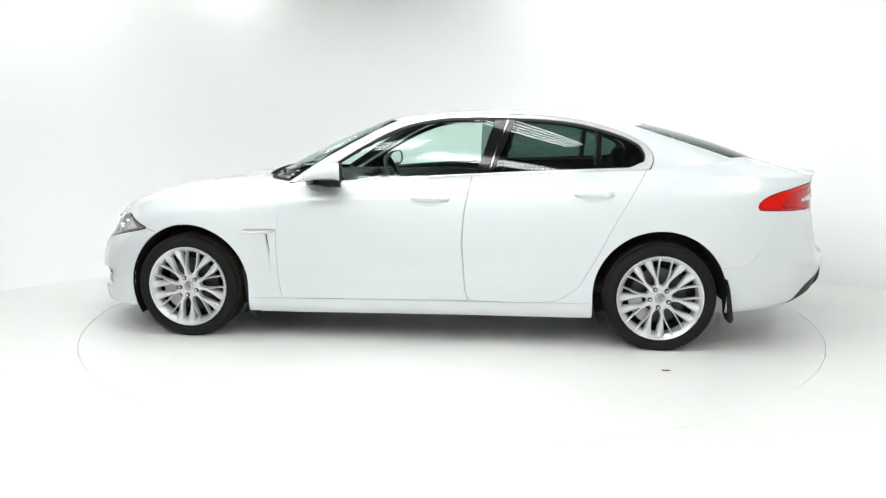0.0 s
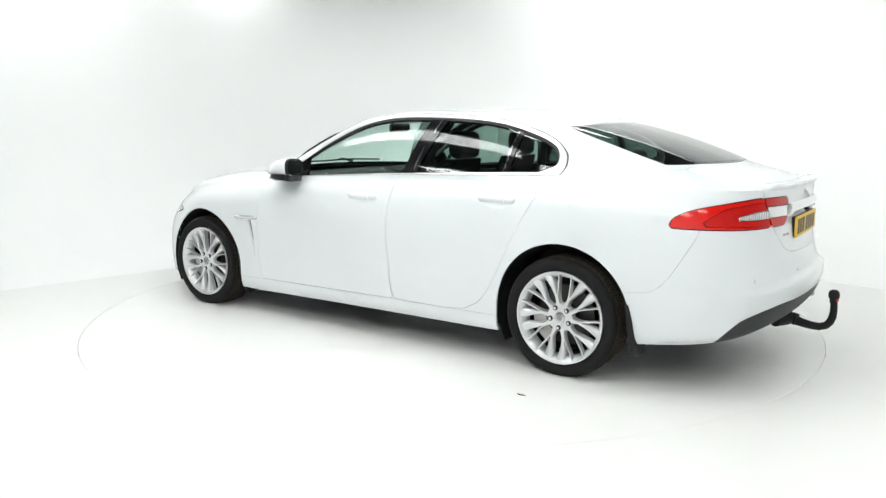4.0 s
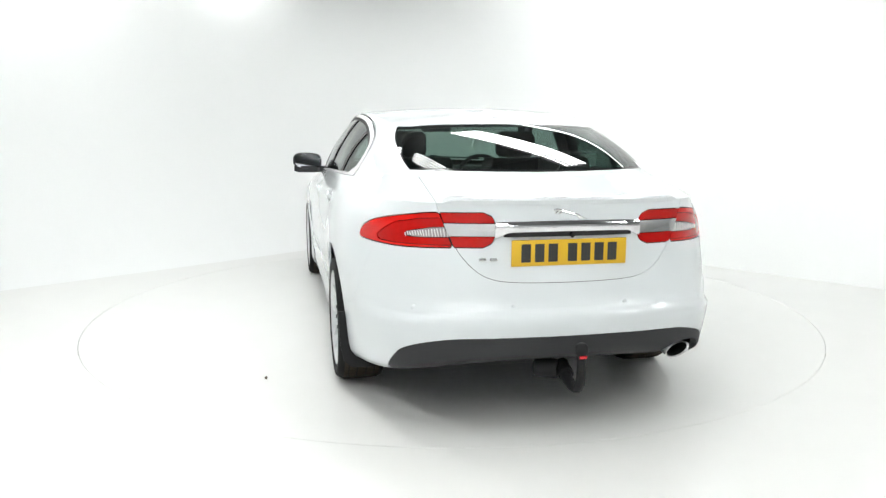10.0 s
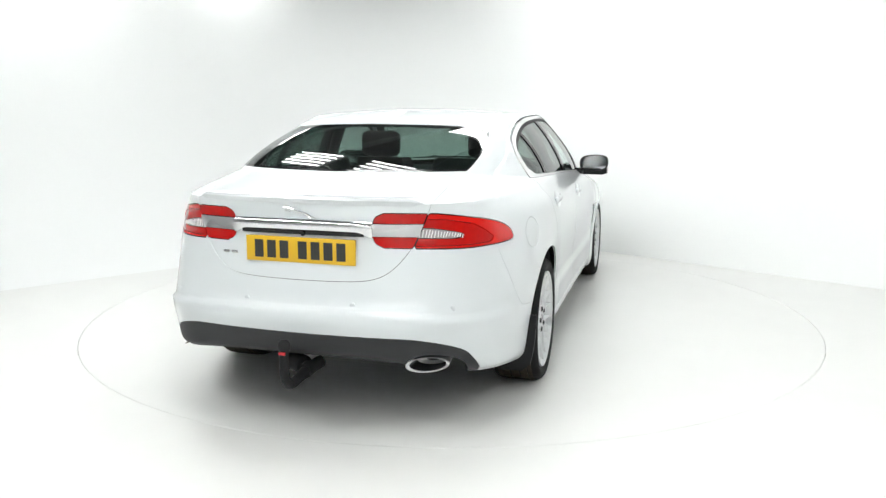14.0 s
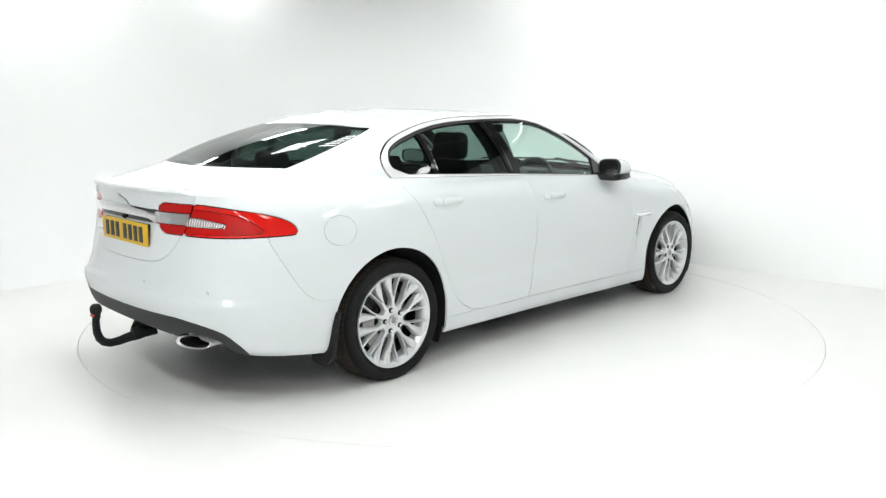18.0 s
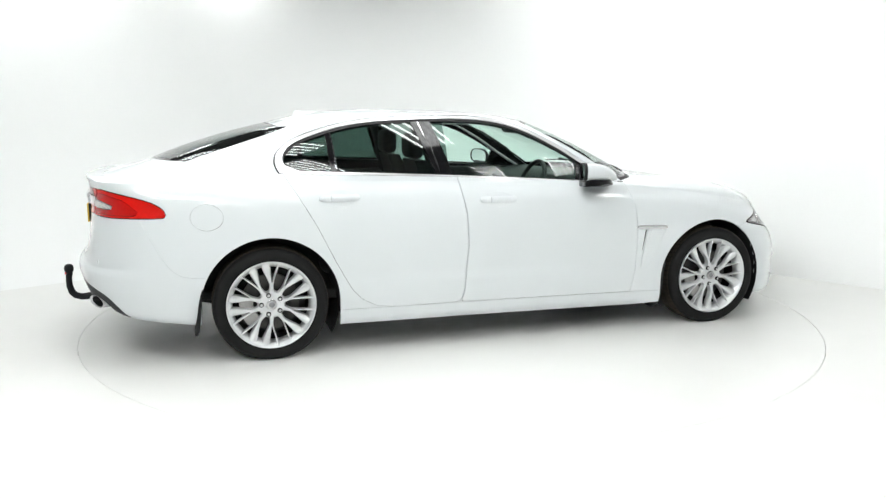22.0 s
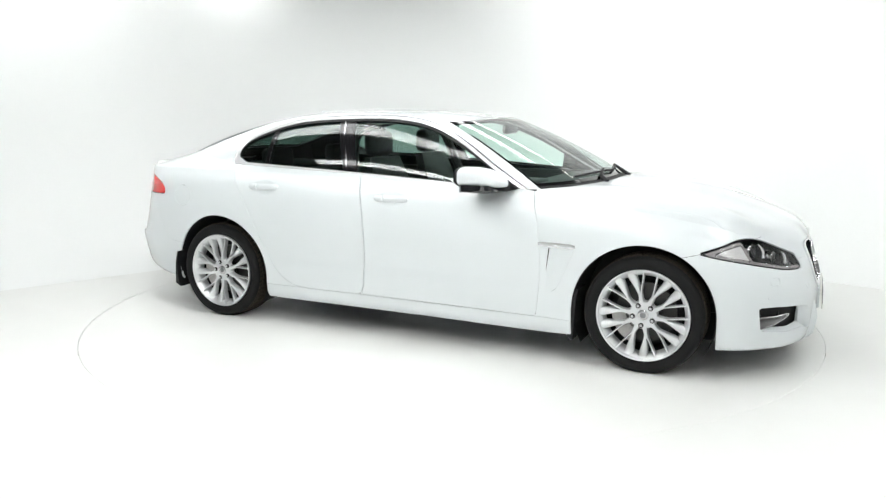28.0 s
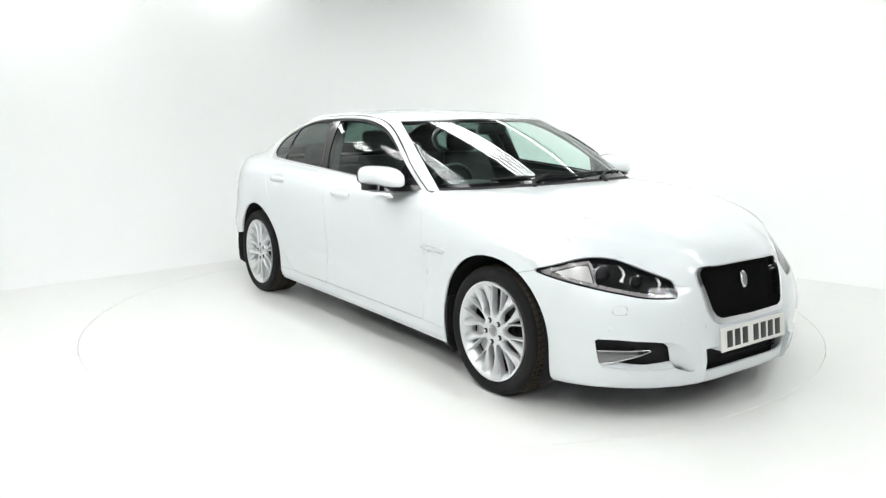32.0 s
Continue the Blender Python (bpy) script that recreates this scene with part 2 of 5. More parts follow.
# ---- the car body: rails round one half, from the nose's middle to the tail's middle ----
PLAN = [(2.285, 0), (2.276, .28), (2.220, .50), (2.092, .703), (1.858, .864), (1.45, .935), (1.05, .932), (.85, .928), (.2, .93),
        (-.35, .932), (-1.0, .93), (-1.45, .934), (-1.85, .900), (-2.2, .81), (-2.41, .66), (-2.515, .40), (-2.544, 0)]
LEVELS = [  # heights, then insets from the plan, station by station
    ([.150, .148, .148, .153, .160, .17, .165, .155, .16, .165, .17, .19, .22, .25, .29, .32, .33],
     [.07, .07, .06, .04, .03, .03, .03, .05, .06, .06, .05, .03, .03, .05, .07, .09, .09]),
    ([.170, .170, .176, .188, .205, .225, .225, .215, .22, .225, .23, .25, .27, .30, .34, .37, .38],
     [.025, .025, .02, .012, .01, .01, .016, .025, .03, .03, .025, .01, .01, .015, .02, .03, .03]),
    ([.38, .38, .39, .40, .41, .42, .40, .40, .41, .42, .43, .44, .46, .49, .51, .52, .52],
     [0, 0, 0, 0, 0, 0, .012, .018, .026, .026, .02, .004, 0, 0, 0, 0, 0]),
    ([.52, .52, .53, .55, .59, .66, .68, .69, .70, .71, .72, .72, .70, .67, .64, .62, .62],
     [.032, .032, .035, .03, .015, .0, 0, 0, 0, 0, 0, 0, .0, .014, .028, .04, .04]),
    ([.61, .61, .62, .65, .71, .79, .83, .85, .87, .89, .91, .92, .915, .90, .875, .855, .855],
     [.050, .055, .090, .100, .070, .033, .025, .022, .02, .018, .018, .025, .03, .05, .07, .075, .075]),
    ([.69, .69, .70, .745, .79, .865, .915, .94, .968, .995, 1.010, 1.015, 1.013, 1.012, 1.012, 1.014, 1.016],
     [.085, .088, .138, .162, .148, .114, .10, .085, .07, .065, .068, .09, .10, .10, .085, .07, .07])]
BASE = [(1.06, 0, .985), (1.05, .2, .983), (1.02, .38, .98), (.98, .52, .977), (.93, .63, .973), (.86, .715, .97), (.80, .77, .966), (.72, .81, .966),
        (.2, .850, .990), (-.35, .860, 1.022), (-1.0, .850, 1.047), (-1.40, .80, 1.06), (-1.68, .72, 1.083), (-1.90, .62, 1.10),
        (-2.05, .47, 1.105), (-2.12, .25, 1.105), (-2.14, 0, 1.105)]
TOP = [(.24, 0, 1.36), (.235, .15, 1.359), (.225, .3, 1.356), (.21, .42, 1.353), (.19, .51, 1.35), (.16, .565, 1.348), (.12, .60, 1.348), (.05, .625, 1.355),
       (-.2, .645, 1.386), (-.5, .648, 1.394), (-.9, .63, 1.377), (-1.2, .59, 1.335), (-1.30, .55, 1.322), (-1.35, .49, 1.322),
       (-1.37, .38, 1.33), (-1.38, .2, 1.335), (-1.385, 0, 1.337)]
SPINE_X = [.24, .2, .12, .03, -.05, -.12, -.18, -.25, -.40, -.55, -.75, -.95, -1.08, -1.18, -1.27, -1.34, -1.385]
SPINE = [(.24, 1.36), (.02, 1.388), (-.26, 1.412), (-.46, 1.42), (-.77, 1.421), (-1.08, 1.397), (-1.385, 1.337)]
DECK_LIFT = [.225, .235, .245, .235, .17, .06, .012, 0, 0, 0, 0, .004, .008, .006, 0, 0, 0]
NST = len(PLAN)


def cubic(keys, u, mirror=True):
    """Smooth curve through keys at whole numbers u; at both ends it meets its mirror image in y."""
    k = np.array(keys, float)
    flip = np.ones(k.shape[1])
    if mirror and k.shape[1] > 1:
        flip[1] = -1
    k = np.vstack([k[1] * flip, k, k[-2] * flip])
    u = np.clip(u, 0, len(keys) - 1)
    i = np.minimum(u.astype(int), len(keys) - 2)
    t = (u - i)[:, None]
    a, b, c, d = k[i], k[i + 1], k[i + 2], k[i + 3]
    return 0.5 * (2 * b + (c - a) * t + (2 * a - 5 * b + 4 * c - d) * t * t + (3 * b - a - 3 * c + d) * t ** 3)


def body_grid(cols=330):
    # columns evenly spread along the plan's length
    fine = np.linspace(0, NST - 1, 3200)
    pl = cubic(PLAN, fine)
    run = np.concatenate([[0], np.cumsum(np.hypot(*np.diff(pl, axis=0).T))])
    s = np.interp(np.linspace(0, run[-1], cols), run, fine)
    ell = np.interp(s, fine, run)
    p = cubic(PLAN, s)
    q = cubic(PLAN, np.clip(s + .02, 0, NST - 1)) - cubic(PLAN, np.clip(s - .02, 0, NST - 1))
    q /= np.linalg.norm(q, axis=1)[:, None]
    nrm = np.stack([-q[:, 1] * -1, q[:, 0] * -1], 1)        # outward
    rails = []
    for zs, ins in LEVELS:
        zi = cubic(np.stack([zs, ins], 1), s, False)
        pos = p - nrm * zi[:, 1:]
        pos[0, 1] = pos[-1, 1] = 0
        rails.append(np.column_stack([pos, zi[:, 0]]))
    rows, tags = [], []
    # lower body: smooth through the levels
    k = np.array(rails)
    k = np.concatenate([2 * k[:1] - k[1:2], k, 2 * k[-1:] - k[-2:-1]])
    for j in range(len(rails) - 1):
        m = 9 if j else 5
        for t in np.arange(m) / m:
            a, b, c, d = k[j], k[j + 1], k[j + 2], k[j + 3]
            rows.append(0.5 * (2 * b + (c - a) * t + (2 * a - 5 * b + 4 * c - d) * t * t + (3 * b - a - 3 * c + d) * t ** 3))
            tags.append(j + t)
    shoulder = rails[-1]
    base, top = cubic(BASE, s), cubic(TOP, s)
    lift = cubic(np.array(DECK_LIFT)[:, None], s, False)[:, 0]
    for t in np.linspace(0, 1, 28)[:-1]:
        r = shoulder * (1 - t) + base * t
        r[:, 2] += lift * t ** .5 * (1 - t)
        rows.append(r)
        tags.append(5 + t)
    tang = np.gradient(base[:, :2], axis=0)
    tang /= np.linalg.norm(tang, axis=1)[:, None] + 1e-9
    out = np.stack([tang[:, 1], -tang[:, 0]], 1)
    for t in np.linspace(0, 1, 30)[:-1]:
        r = base * (1 - t) + top * t
        bulge = 4 * t * (1 - t) * 0.022
        r[:, :2] += out * bulge
        r[:, 2] += bulge * .6
        rows.append(r)
        tags.append(6 + t)
    sx = cubic(np.array(SPINE_X)[:, None], s, False)[:, 0]
    fx = np.linspace(0, len(SPINE) - 1, 300)
    curve = cubic(np.array(SPINE), fx, False)
    sz = np.interp(-sx, -curve[:, 0], curve[:, 1])
    spine = np.column_stack([sx, 0 * sx, sz])
    for t in np.linspace(0, 1, 16):
        r = top * (1 - t) + spine * t
        r[:, 2] = top[:, 2] + (sz - top[:, 2]) * (1 - (1 - t) ** 2)
        rows.append(r)
        tags.append(7 + t)
    grid = np.array(rows)                                  # level, column, xyz
    # ledge across the rear bumper
    gx, gz = grid[..., 0], grid[..., 2]
    near = np.clip((-gx - 2.0) / .3, 0, 1)
    line = .528 + .036 * np.clip((-gx - 2.41) / .13, 0, 1)
    step = np.clip((line + .008 - gz) / .014, 0, 1)
    push = .014 * near * step * step * (3 - 2 * step) * np.clip((gz - .36) / .14, 0, 1)
    grid[..., :2] += nrm[None] * push[..., None]
    # crease along the lower doors
    doors = np.clip((gx + 1.12) / .2, 0, 1) * np.clip((1.05 - gx) / .2, 0, 1)
    push = .008 * doors * np.clip((.445 - gz) / .028, 0, 1) * np.clip((gz - .27) / .13, 0, 1)
    grid[..., :2] += nrm[None] * push[..., None]
    grid[:, 0, 1] = grid[:, -1, 1] = 0
    tags = np.array(tags)
    nv, nc = grid.shape[:2]
    info = np.empty((nv, nc, 2))
    info[..., 0] = ell[None, :]
    info[..., 1] = tags[:, None]
    idx = np.arange(nv * nc).reshape(nv, nc)
    quads = np.stack([idx[:-1, :-1], idx[1:, :-1], idx[1:, 1:], idx[:-1, 1:]], -1).reshape(-1, 4)
    return Skin(np.column_stack([grid.reshape(-1, 3), info.reshape(-1, 2)]).tolist(), [list(f) for f in quads.tolist()]), (pl, run)


class Surface:
    """Looks up places on the body's skin (left half; mirrored for the right)."""

    def __init__(self, points):
        self.p = np.array(points)

    def _near(self, mask, cols, target):
        q = self.p[mask]
        d = ((q[:, cols] - np.array(target)) ** 2).sum(1)
        i = np.argsort(d)[:4]
        w = 1 / (d[i] + 1e-6)
        return (q[i, :3] * w[:, None]).sum(0) / w.sum()

    def side(self, x, z):
        return self._near((self.p[:, 4] < 5.5) & (self.p[:, 1] > .5), [0, 2], (x, z))

    def nose(self, y, z):
        v = self._near((self.p[:, 4] < 5.2) & (self.p[:, 0] > 1.7), [1, 2], (abs(y), z))
        return np.array((v[0], y, z))

    def tail(self, y, z):
        v = self._near((self.p[:, 4] < 5.1) & (self.p[:, 0] < -1.9), [1, 2], (abs(y), z))
        return np.array((v[0], y, z))

    def ring(self, r, z):
        return self._near(self.p[:, 4] < 5.3, [3, 2], (r, z))


class Skin:
    """Faces over shared points (x, y, z, run along the plan, level) that can be cut along any field."""

    def __init__(self, points, faces):
        self.points, self.faces = points, faces

    def cut(self, field):
        """Two skins: where field < 0, and the rest."""
        pts = self.points
        arr = np.array(pts)
        val = field(arr[:, 0], arr[:, 1], arr[:, 2], arr[:, 3], arr[:, 4])
        val = np.where(np.abs(val) < 1e-7, 1e-7, val).tolist()
        a, b, made = [], [], {}

        def mid(i, j):
            key = (i, j) if i < j else (j, i)
            if key not in made:
                i, j = key
                t = val[i] / (val[i] - val[j])
                made[key] = len(pts)
                pts.append([p + (q - p) * t for p, q in zip(pts[i], pts[j])])
            return made[key]

        for f in self.faces:
            neg = sum(val[i] < 0 for i in f)
            if neg == len(f):
                a.append(f)
            elif neg == 0:
                b.append(f)
            else:
                fa, fb = [], []
                for i, j in zip(f, f[1:] + f[:1]):
                    (fa if val[i] < 0 else fb).append(i)
                    if (val[i] < 0) != (val[j] < 0):
                        m = mid(i, j)
                        fa.append(m)
                        fb.append(m)
                if len(fa) > 2:
                    a.append(fa)
                if len(fb) > 2:
                    b.append(fb)
        return Skin(pts, a), Skin(pts, b)

    def take(self, field, gap=0.0):
        """What lies inside; the skin itself keeps what lies outside, with a gap between."""
        inside, rest = self.cut(lambda *c: field(*c) + gap / 2)
        if gap:
            rest = rest.cut(lambda *c: field(*c) - gap / 2)[1]
        self.faces = rest.faces
        return inside

    def mesh(self, side=1, both=False, rim=0.012, push=0.0, dish=None):
        """A bmesh of one half or both, with its free edges turned inwards by rim."""
        bm = bmesh.new()
        for sgn in ((1, -1) if both else (side,)):
            made = {}
            for f in self.faces:
                vs = []
                for i in f:
                    if i not in made:
                        x, y, z = self.points[i][:3]
                        made[i] = bm.verts.new((x, y * sgn, z))
                    if made[i] not in vs:
                        vs.append(made[i])
                if len(vs) > 2:
                    try:
                        bm.faces.new(vs if sgn > 0 else vs[::-1])
                    except ValueError:
                        pass
        bmesh.ops.remove_doubles(bm, verts=bm.verts, dist=0.0004)
        bm.normal_update()
        # the grid's winding: turn outwards
        c = Vector((0, 0, 0.55))
        if sum((f.calc_center_median() - c).dot(f.normal) * f.calc_area() for f in bm.faces) < 0:
            bmesh.ops.reverse_faces(bm, faces=bm.faces)
            bm.normal_update()
        if push:
            moves = [(v, v.normal.copy()) for v in bm.verts]
            for v, n in moves:
                v.co += n * push
        if dish:
            for v in bm.verts:
                v.co += dish(abs(v.co.x) * (1 if v.co.x > 0 else -1), v.co.z) * Vector((0, -1 if v.co.y > 0 else 1, 0))
        if rim:
            edges = [e for e in bm.edges if e.is_boundary]
            low = {}
            for e in edges:
                for v in e.verts:
                    if v not in low:
                        low[v] = (v.co - v.normal * rim)
            low = {v: bm.verts.new(co) for v, co in low.items()}
            for e in edges:
                loop = e.link_loops[0]
                a, b = loop.vert, loop.link_loop_next.vert
                bm.faces.new((b, a, low[a], low[b]))
        return bm


def skin_part(name, bm, material, parent, label=""):
    me = bpy.data.meshes.new(name)
    for f in bm.faces:
        f.smooth = True
    for e in bm.edges:
        if len(e.link_faces) == 2 and e.calc_face_angle(0) > radians(45):
            e.smooth = False
    bm.to_mesh(me)
    bm.free()
    me.materials.append(material)
    ob = new(name, me)
    ob.parent = parent
    if label:
        ob["label"] = label
    return ob


def polygon(points, a, b, r=0.0):
    """Field: signed distance to a polygon in two of the columns (0 x, 1 y, 2 z, 3 run, 4 level), its corners rounded by r."""
    P = np.array(points, float)

    def f(*cols):
        u, v = cols[a], cols[b]
        d = np.full(u.shape, 1e9)
        s = np.ones(u.shape)
        n = len(P)
        for i in range(n):
            p, q = P[i], P[i - 1]
            e = q - p
            wx, wy = u - p[0], v - p[1]
            t = np.clip((wx * e[0] + wy * e[1]) / (e @ e), 0, 1)
            d = np.minimum(d, (wx - e[0] * t) ** 2 + (wy - e[1] * t) ** 2)
            c1, c2, c3 = v >= p[1], v < q[1], e[0] * wy > e[1] * wx
            s = np.where((c1 & c2 & c3) | (~c1 & ~c2 & ~c3), -s, s)
        return s * np.sqrt(d) - r
    return f


def both_of(f, g):
    return lambda *c: np.maximum(f(*c), g(*c))


def level(lo, hi):
    return lambda x, y, z, r, v: np.maximum(lo - v, v - hi)


LEAN = 0.35                                # degrees by which the body leans on its springs
AXLE_F, AXLE_R, HUB_Z = 1.438, -1.471, 0.322
ARCH = 0.384


def arch(cx, cz, rad):
    def f(x, y, z, r, v):
        ring = np.hypot(x - cx, z - cz) - rad
        below = np.maximum(np.abs(x - cx) - rad, z - cz)
        return np.maximum(np.minimum(ring, below), 0.55 - y)
    return f


# side window opening (outer edge of the bright frame)
SIDE_WINDOW = [(.735, .965), (.52, 1.095), (.345, 1.205), (.138, 1.308), (-.074, 1.364), (-.387, 1.382), (-.898, 1.358), (-1.236, 1.274), (-1.385, 1.19),
               (-1.420, 1.115), (-1.393, 1.050), (-1.0, 1.037), (-.43, 1.011), (.2, .974), (.785, .932)]


def smooth_outline(keys, corners, n=5):
    """Rounded through keys, but sharp at the keys named in corners."""
    out, m = [], len(keys)
    k = np.array(keys, float)
    for i in range(m):
        j = (i + 1) % m
        b, c = k[i], k[j]
        a = b if i in corners else k[i - 1]
        d = c if j in corners else k[(j + 1) % m]
        for t in np.arange(n) / n:
            q = 0.5 * (2 * b + (c - a) * t + (2 * a - 5 * b + 4 * c - d) * t * t + (3 * b - a - 3 * c + d) * t ** 3)
            out.append((float(q[0]), float(q[1])))
    return out


SIDE_WINDOW = smooth_outline(SIDE_WINDOW, (0, 10, 14))


def build_car():
    car = thing("car", "white four-door saloon car with chrome trim and silver multi-spoke wheels", "car")
    skin, (plan, run) = body_grid()
    total = run[-1]
    surf = Surface([q for q in skin.points])

    def at(x, y):
        """Run along the plan of the place nearest to (x, y)."""
        return float(run[np.argmin((plan[:, 0] - x) ** 2 + (plan[:, 1] - y) ** 2)])

    GAP = 0.0022
    # wheel openings
    skin.take(arch(AXLE_F - .010, HUB_Z - .004, ARCH + .002))
    skin.take(arch(AXLE_R + .004, HUB_Z - .003, ARCH + .005))
    # dark inner skin, seen in the gaps
    inner = Skin(skin.points, list(skin.faces))
    inner.take(both_of(polygon(SIDE_WINDOW, 0, 2), level(5.9, 7.01)))

    # windows of the sides
    win = skin.take(both_of(polygon(SIDE_WINDOW, 0, 2), level(5.9, 7.01)), .008)
    W = polygon(SIDE_WINDOW, 0, 2)

    def frame_f(x, y, z, r, v):
        # a narrow frame above, wider at the rear corner
        w = 0.021 + 0.05 * np.clip((-x - 1.28) / .13, 0, 1) * np.clip((1.2 - z) / .1, 0, 1)
        return -(W(x, y, z, r, v) + w)
    frame_skin = win.take(frame_f)
    seal_skin = win.take(lambda x, y, z, r, v: -(W(x, y, z, r, v) + .021 + .05 * np.clip((-x - 1.28) / .13, 0, 1) * np.clip((1.2 - z) / .1, 0, 1) + .004 + .010 * np.clip((z - 1.05) / .2, 0, 1)))
    pillar = polygon([(-.36, .98), (-.50, 1.42), (-.63, 1.42), (-.455, .98)], 0, 2)
    quarter = polygon([(-1.062, .98), (-1.092, 1.42), (-1.13, 1.42), (-1.10, .98)], 0, 2)
    pillar_skin = win.take(pillar)
    quarter_skin = win.take(quarter)
    # thin strips cut out to imitate the lit edges of pillar and divider
    strip_skin = pillar_skin.take(both_of(polygon([(-.423, .98), (-.576, 1.42), (-.587, 1.42), (-.434, .98)], 0, 2), lambda x, y, z, r, v: np.maximum(1.035 - z, z - 1.345)))
    divider_lit_edge = quarter_skin.take(both_of(polygon([(-1.061, .98), (-1.093, 1.42), (-1.104, 1.42), (-1.072, .98)], 0, 2), lambda x, y, z, r, v: np.maximum(1.065 - z, z - 1.295)))
    front_tri = polygon([(.56, .9), (.44, .98), (.47, 1.10), (.75, 1.1), (.75, .9)], 0, 2)
    tri_skin = win.take(front_tri)
    front_glass = win.take(lambda x, y, z, r, v: -.4 - x)
    rear_glass = win.take(lambda x, y, z, r, v: -1.09 - x)
    for sd in (1, -1):
        skin_part("window_frame", frame_skin.mesh(sd, rim=.02, push=.004), M_FRAME, car, "chrome side window frame")
        skin_part("window_seal", seal_skin.mesh(sd, rim=.02), M_LINER, car, "black window seal")
        skin_part("door_pillar", pillar_skin.mesh(sd, rim=.03, push=.001), M_GLOSSBLACK, car, "gloss black pillar")
        skin_part("window_divider", quarter_skin.mesh(sd, rim=.02, push=.001), M_GLOSSBLACK, car, "black divider bar")
        # metal strips added in place of highlights along these edges
        skin_part("pillar_lit_edge", strip_skin.mesh(sd, rim=.01, push=.003), M_DARKCHROME, car, "thin added strip for the lit edge of the pillar")
        skin_part("divider_lit_edge", divider_lit_edge.mesh(sd, rim=.01, push=.003), M_DARKCHROME, car, "thin added strip for the lit edge of the divider")
        skin_part("mirror_triangle", tri_skin.mesh(sd, rim=.02, push=.001), M_GLOSSBLACK, car, "black corner trim")
        skin_part("front_side_window", front_glass.mesh(sd, rim=.0, push=-.004), M_GLASS, car, "green tinted side glass")
        skin_part("rear_side_window", rear_glass.mesh(sd, rim=.0, push=-.004), M_PRIVACY, car, "dark tinted side glass")
        skin_part("quarter_window", win.mesh(sd, rim=.0, push=-.004), M_PRIVACY, car, "dark tinted quarter glass")

    # windscreen and rear glass, over a black border
    wind_f = both_of(polygon([(-1, 6.02), (at(1.05, .93), 6.03), (at(1.05, .93) - .06, 6.99), (-1, 6.99)], 3, 4), level(5.9, 7.2))
    inner.take(wind_f)
    ws = skin.take(wind_f, .004)
    border = ws.take(lambda x, y, z, r, v: np.minimum(np.minimum(v - 6.065, 6.95 - v) * .45, (at(1.05, .93) - .062 - r) * .8))
    skin_part("windscreen", ws.mesh(both=True, rim=0), M_SCREEN, car, "green tinted windscreen")
    skin_part("windscreen_border", border.mesh(both=True, rim=.01, push=-.001), M_GLOSSBLACK, car, "black glass border")
    b0 = at(-2.2, .81)
    back_poly = polygon([(b0 - .34, 6.97 * .4), (b0 - .10, 6.50 * .4), (b0 + .06, 6.07 * .4), (total + 1, 6.03 * .4), (total + 1, 6.97 * .4)], 3, 4)
    back_in = lambda x, y, z, r, v: back_poly(x, y, z, r, v * .4)
    back_f = both_of(back_in, level(5.9, 7.2))
    inner.take(back_f)
    bg = skin.take(back_f, .004)
    edge = bg.take(lambda x, y, z, r, v: -(back_in(x, y, z, r, v) + .012))
    skin_part("rear_window", bg.mesh(both=True, rim=0), M_PRIVACY, car, "dark tinted rear glass")
    skin_part("rear_window_border", edge.mesh(both=True, rim=.01, push=-.001), M_GLOSSBLACK, car, "black glass border")

    # lamps let into the skin
    head_pts = [(at(1.715, .89), .672), (at(1.82, .87), .703), (at(1.92, .82), .730), (at(2.04, .745), .730), (at(2.14, .65), .700), (at(2.19, .56), .668), (at(2.235, .465), .634),
                (at(2.240, .450), .584), (at(2.235, .465), .566), (at(2.18, .60), .572), (at(2.08, .72), .596), (at(1.94, .815), .626), (at(1.80, .875), .653)]
    head_f = both_of(polygon(smooth_outline(head_pts, (0, 6, 7, 8), 3), 3, 2, .003), lambda x, y, z, r, v: v - 5.6)
    inner.take(head_f)
    head = skin.take(head_f, .007)
    head.field = head_f
    tail_pts = [(at(-2.025, .87), .840), (at(-2.04, .865), .872), (at(-2.1, .845), .906), (at(-2.2, .81), .932), (at(-2.34, .72), .956), (at(-2.43, .63), .969), (at(-2.452, .585), .971),
                (at(-2.485, .522), .828), (at(-2.34, .72), .824), (at(-2.2, .81), .825), (at(-2.05, .86), .829)]
    tail_f = both_of(polygon(smooth_outline(tail_pts, (6, 7), 3), 3, 2, .004), lambda x, y, z, r, v: v - 5.05)
    inner.take(tail_f)
    tail = skin.take(tail_f, .002)
    tail.field = tail_f
    lid_lamp = polygon([(at(-2.455, .578), .971), (at(-2.515, .385), .973), (at(-2.525, .345), .955), (at(-2.53, .325), .90), (at(-2.525, .345), .846), (at(-2.515, .385), .828), (at(-2.488, .515), .828)], 3, 2, .003)
    lid_lamp_skin = skin.take(lid_lamp, .002)
    lid_lamp_skin.field = lid_lamp

    # grilles
    grille = both_of(polygon([(.292, .677), (.312, .660), (.314, .62), (.288, .485), (.268, .452), (.235, .436), (-.1, .429), (-.1, .681), (.265, .681)], 1, 2, .008), lambda x, y, z, r, v: 1.8 - x)
    inner.take(grille)
    grille_skin = skin.take(grille, .002)
    lower = both_of(polygon([(.325, .318), (.318, .213), (-.1, .217), (-.1, .318)], 1, 2, .004), lambda x, y, z, r, v: 1.8 - x)
    inner.take(lower)
    skin.take(lower)
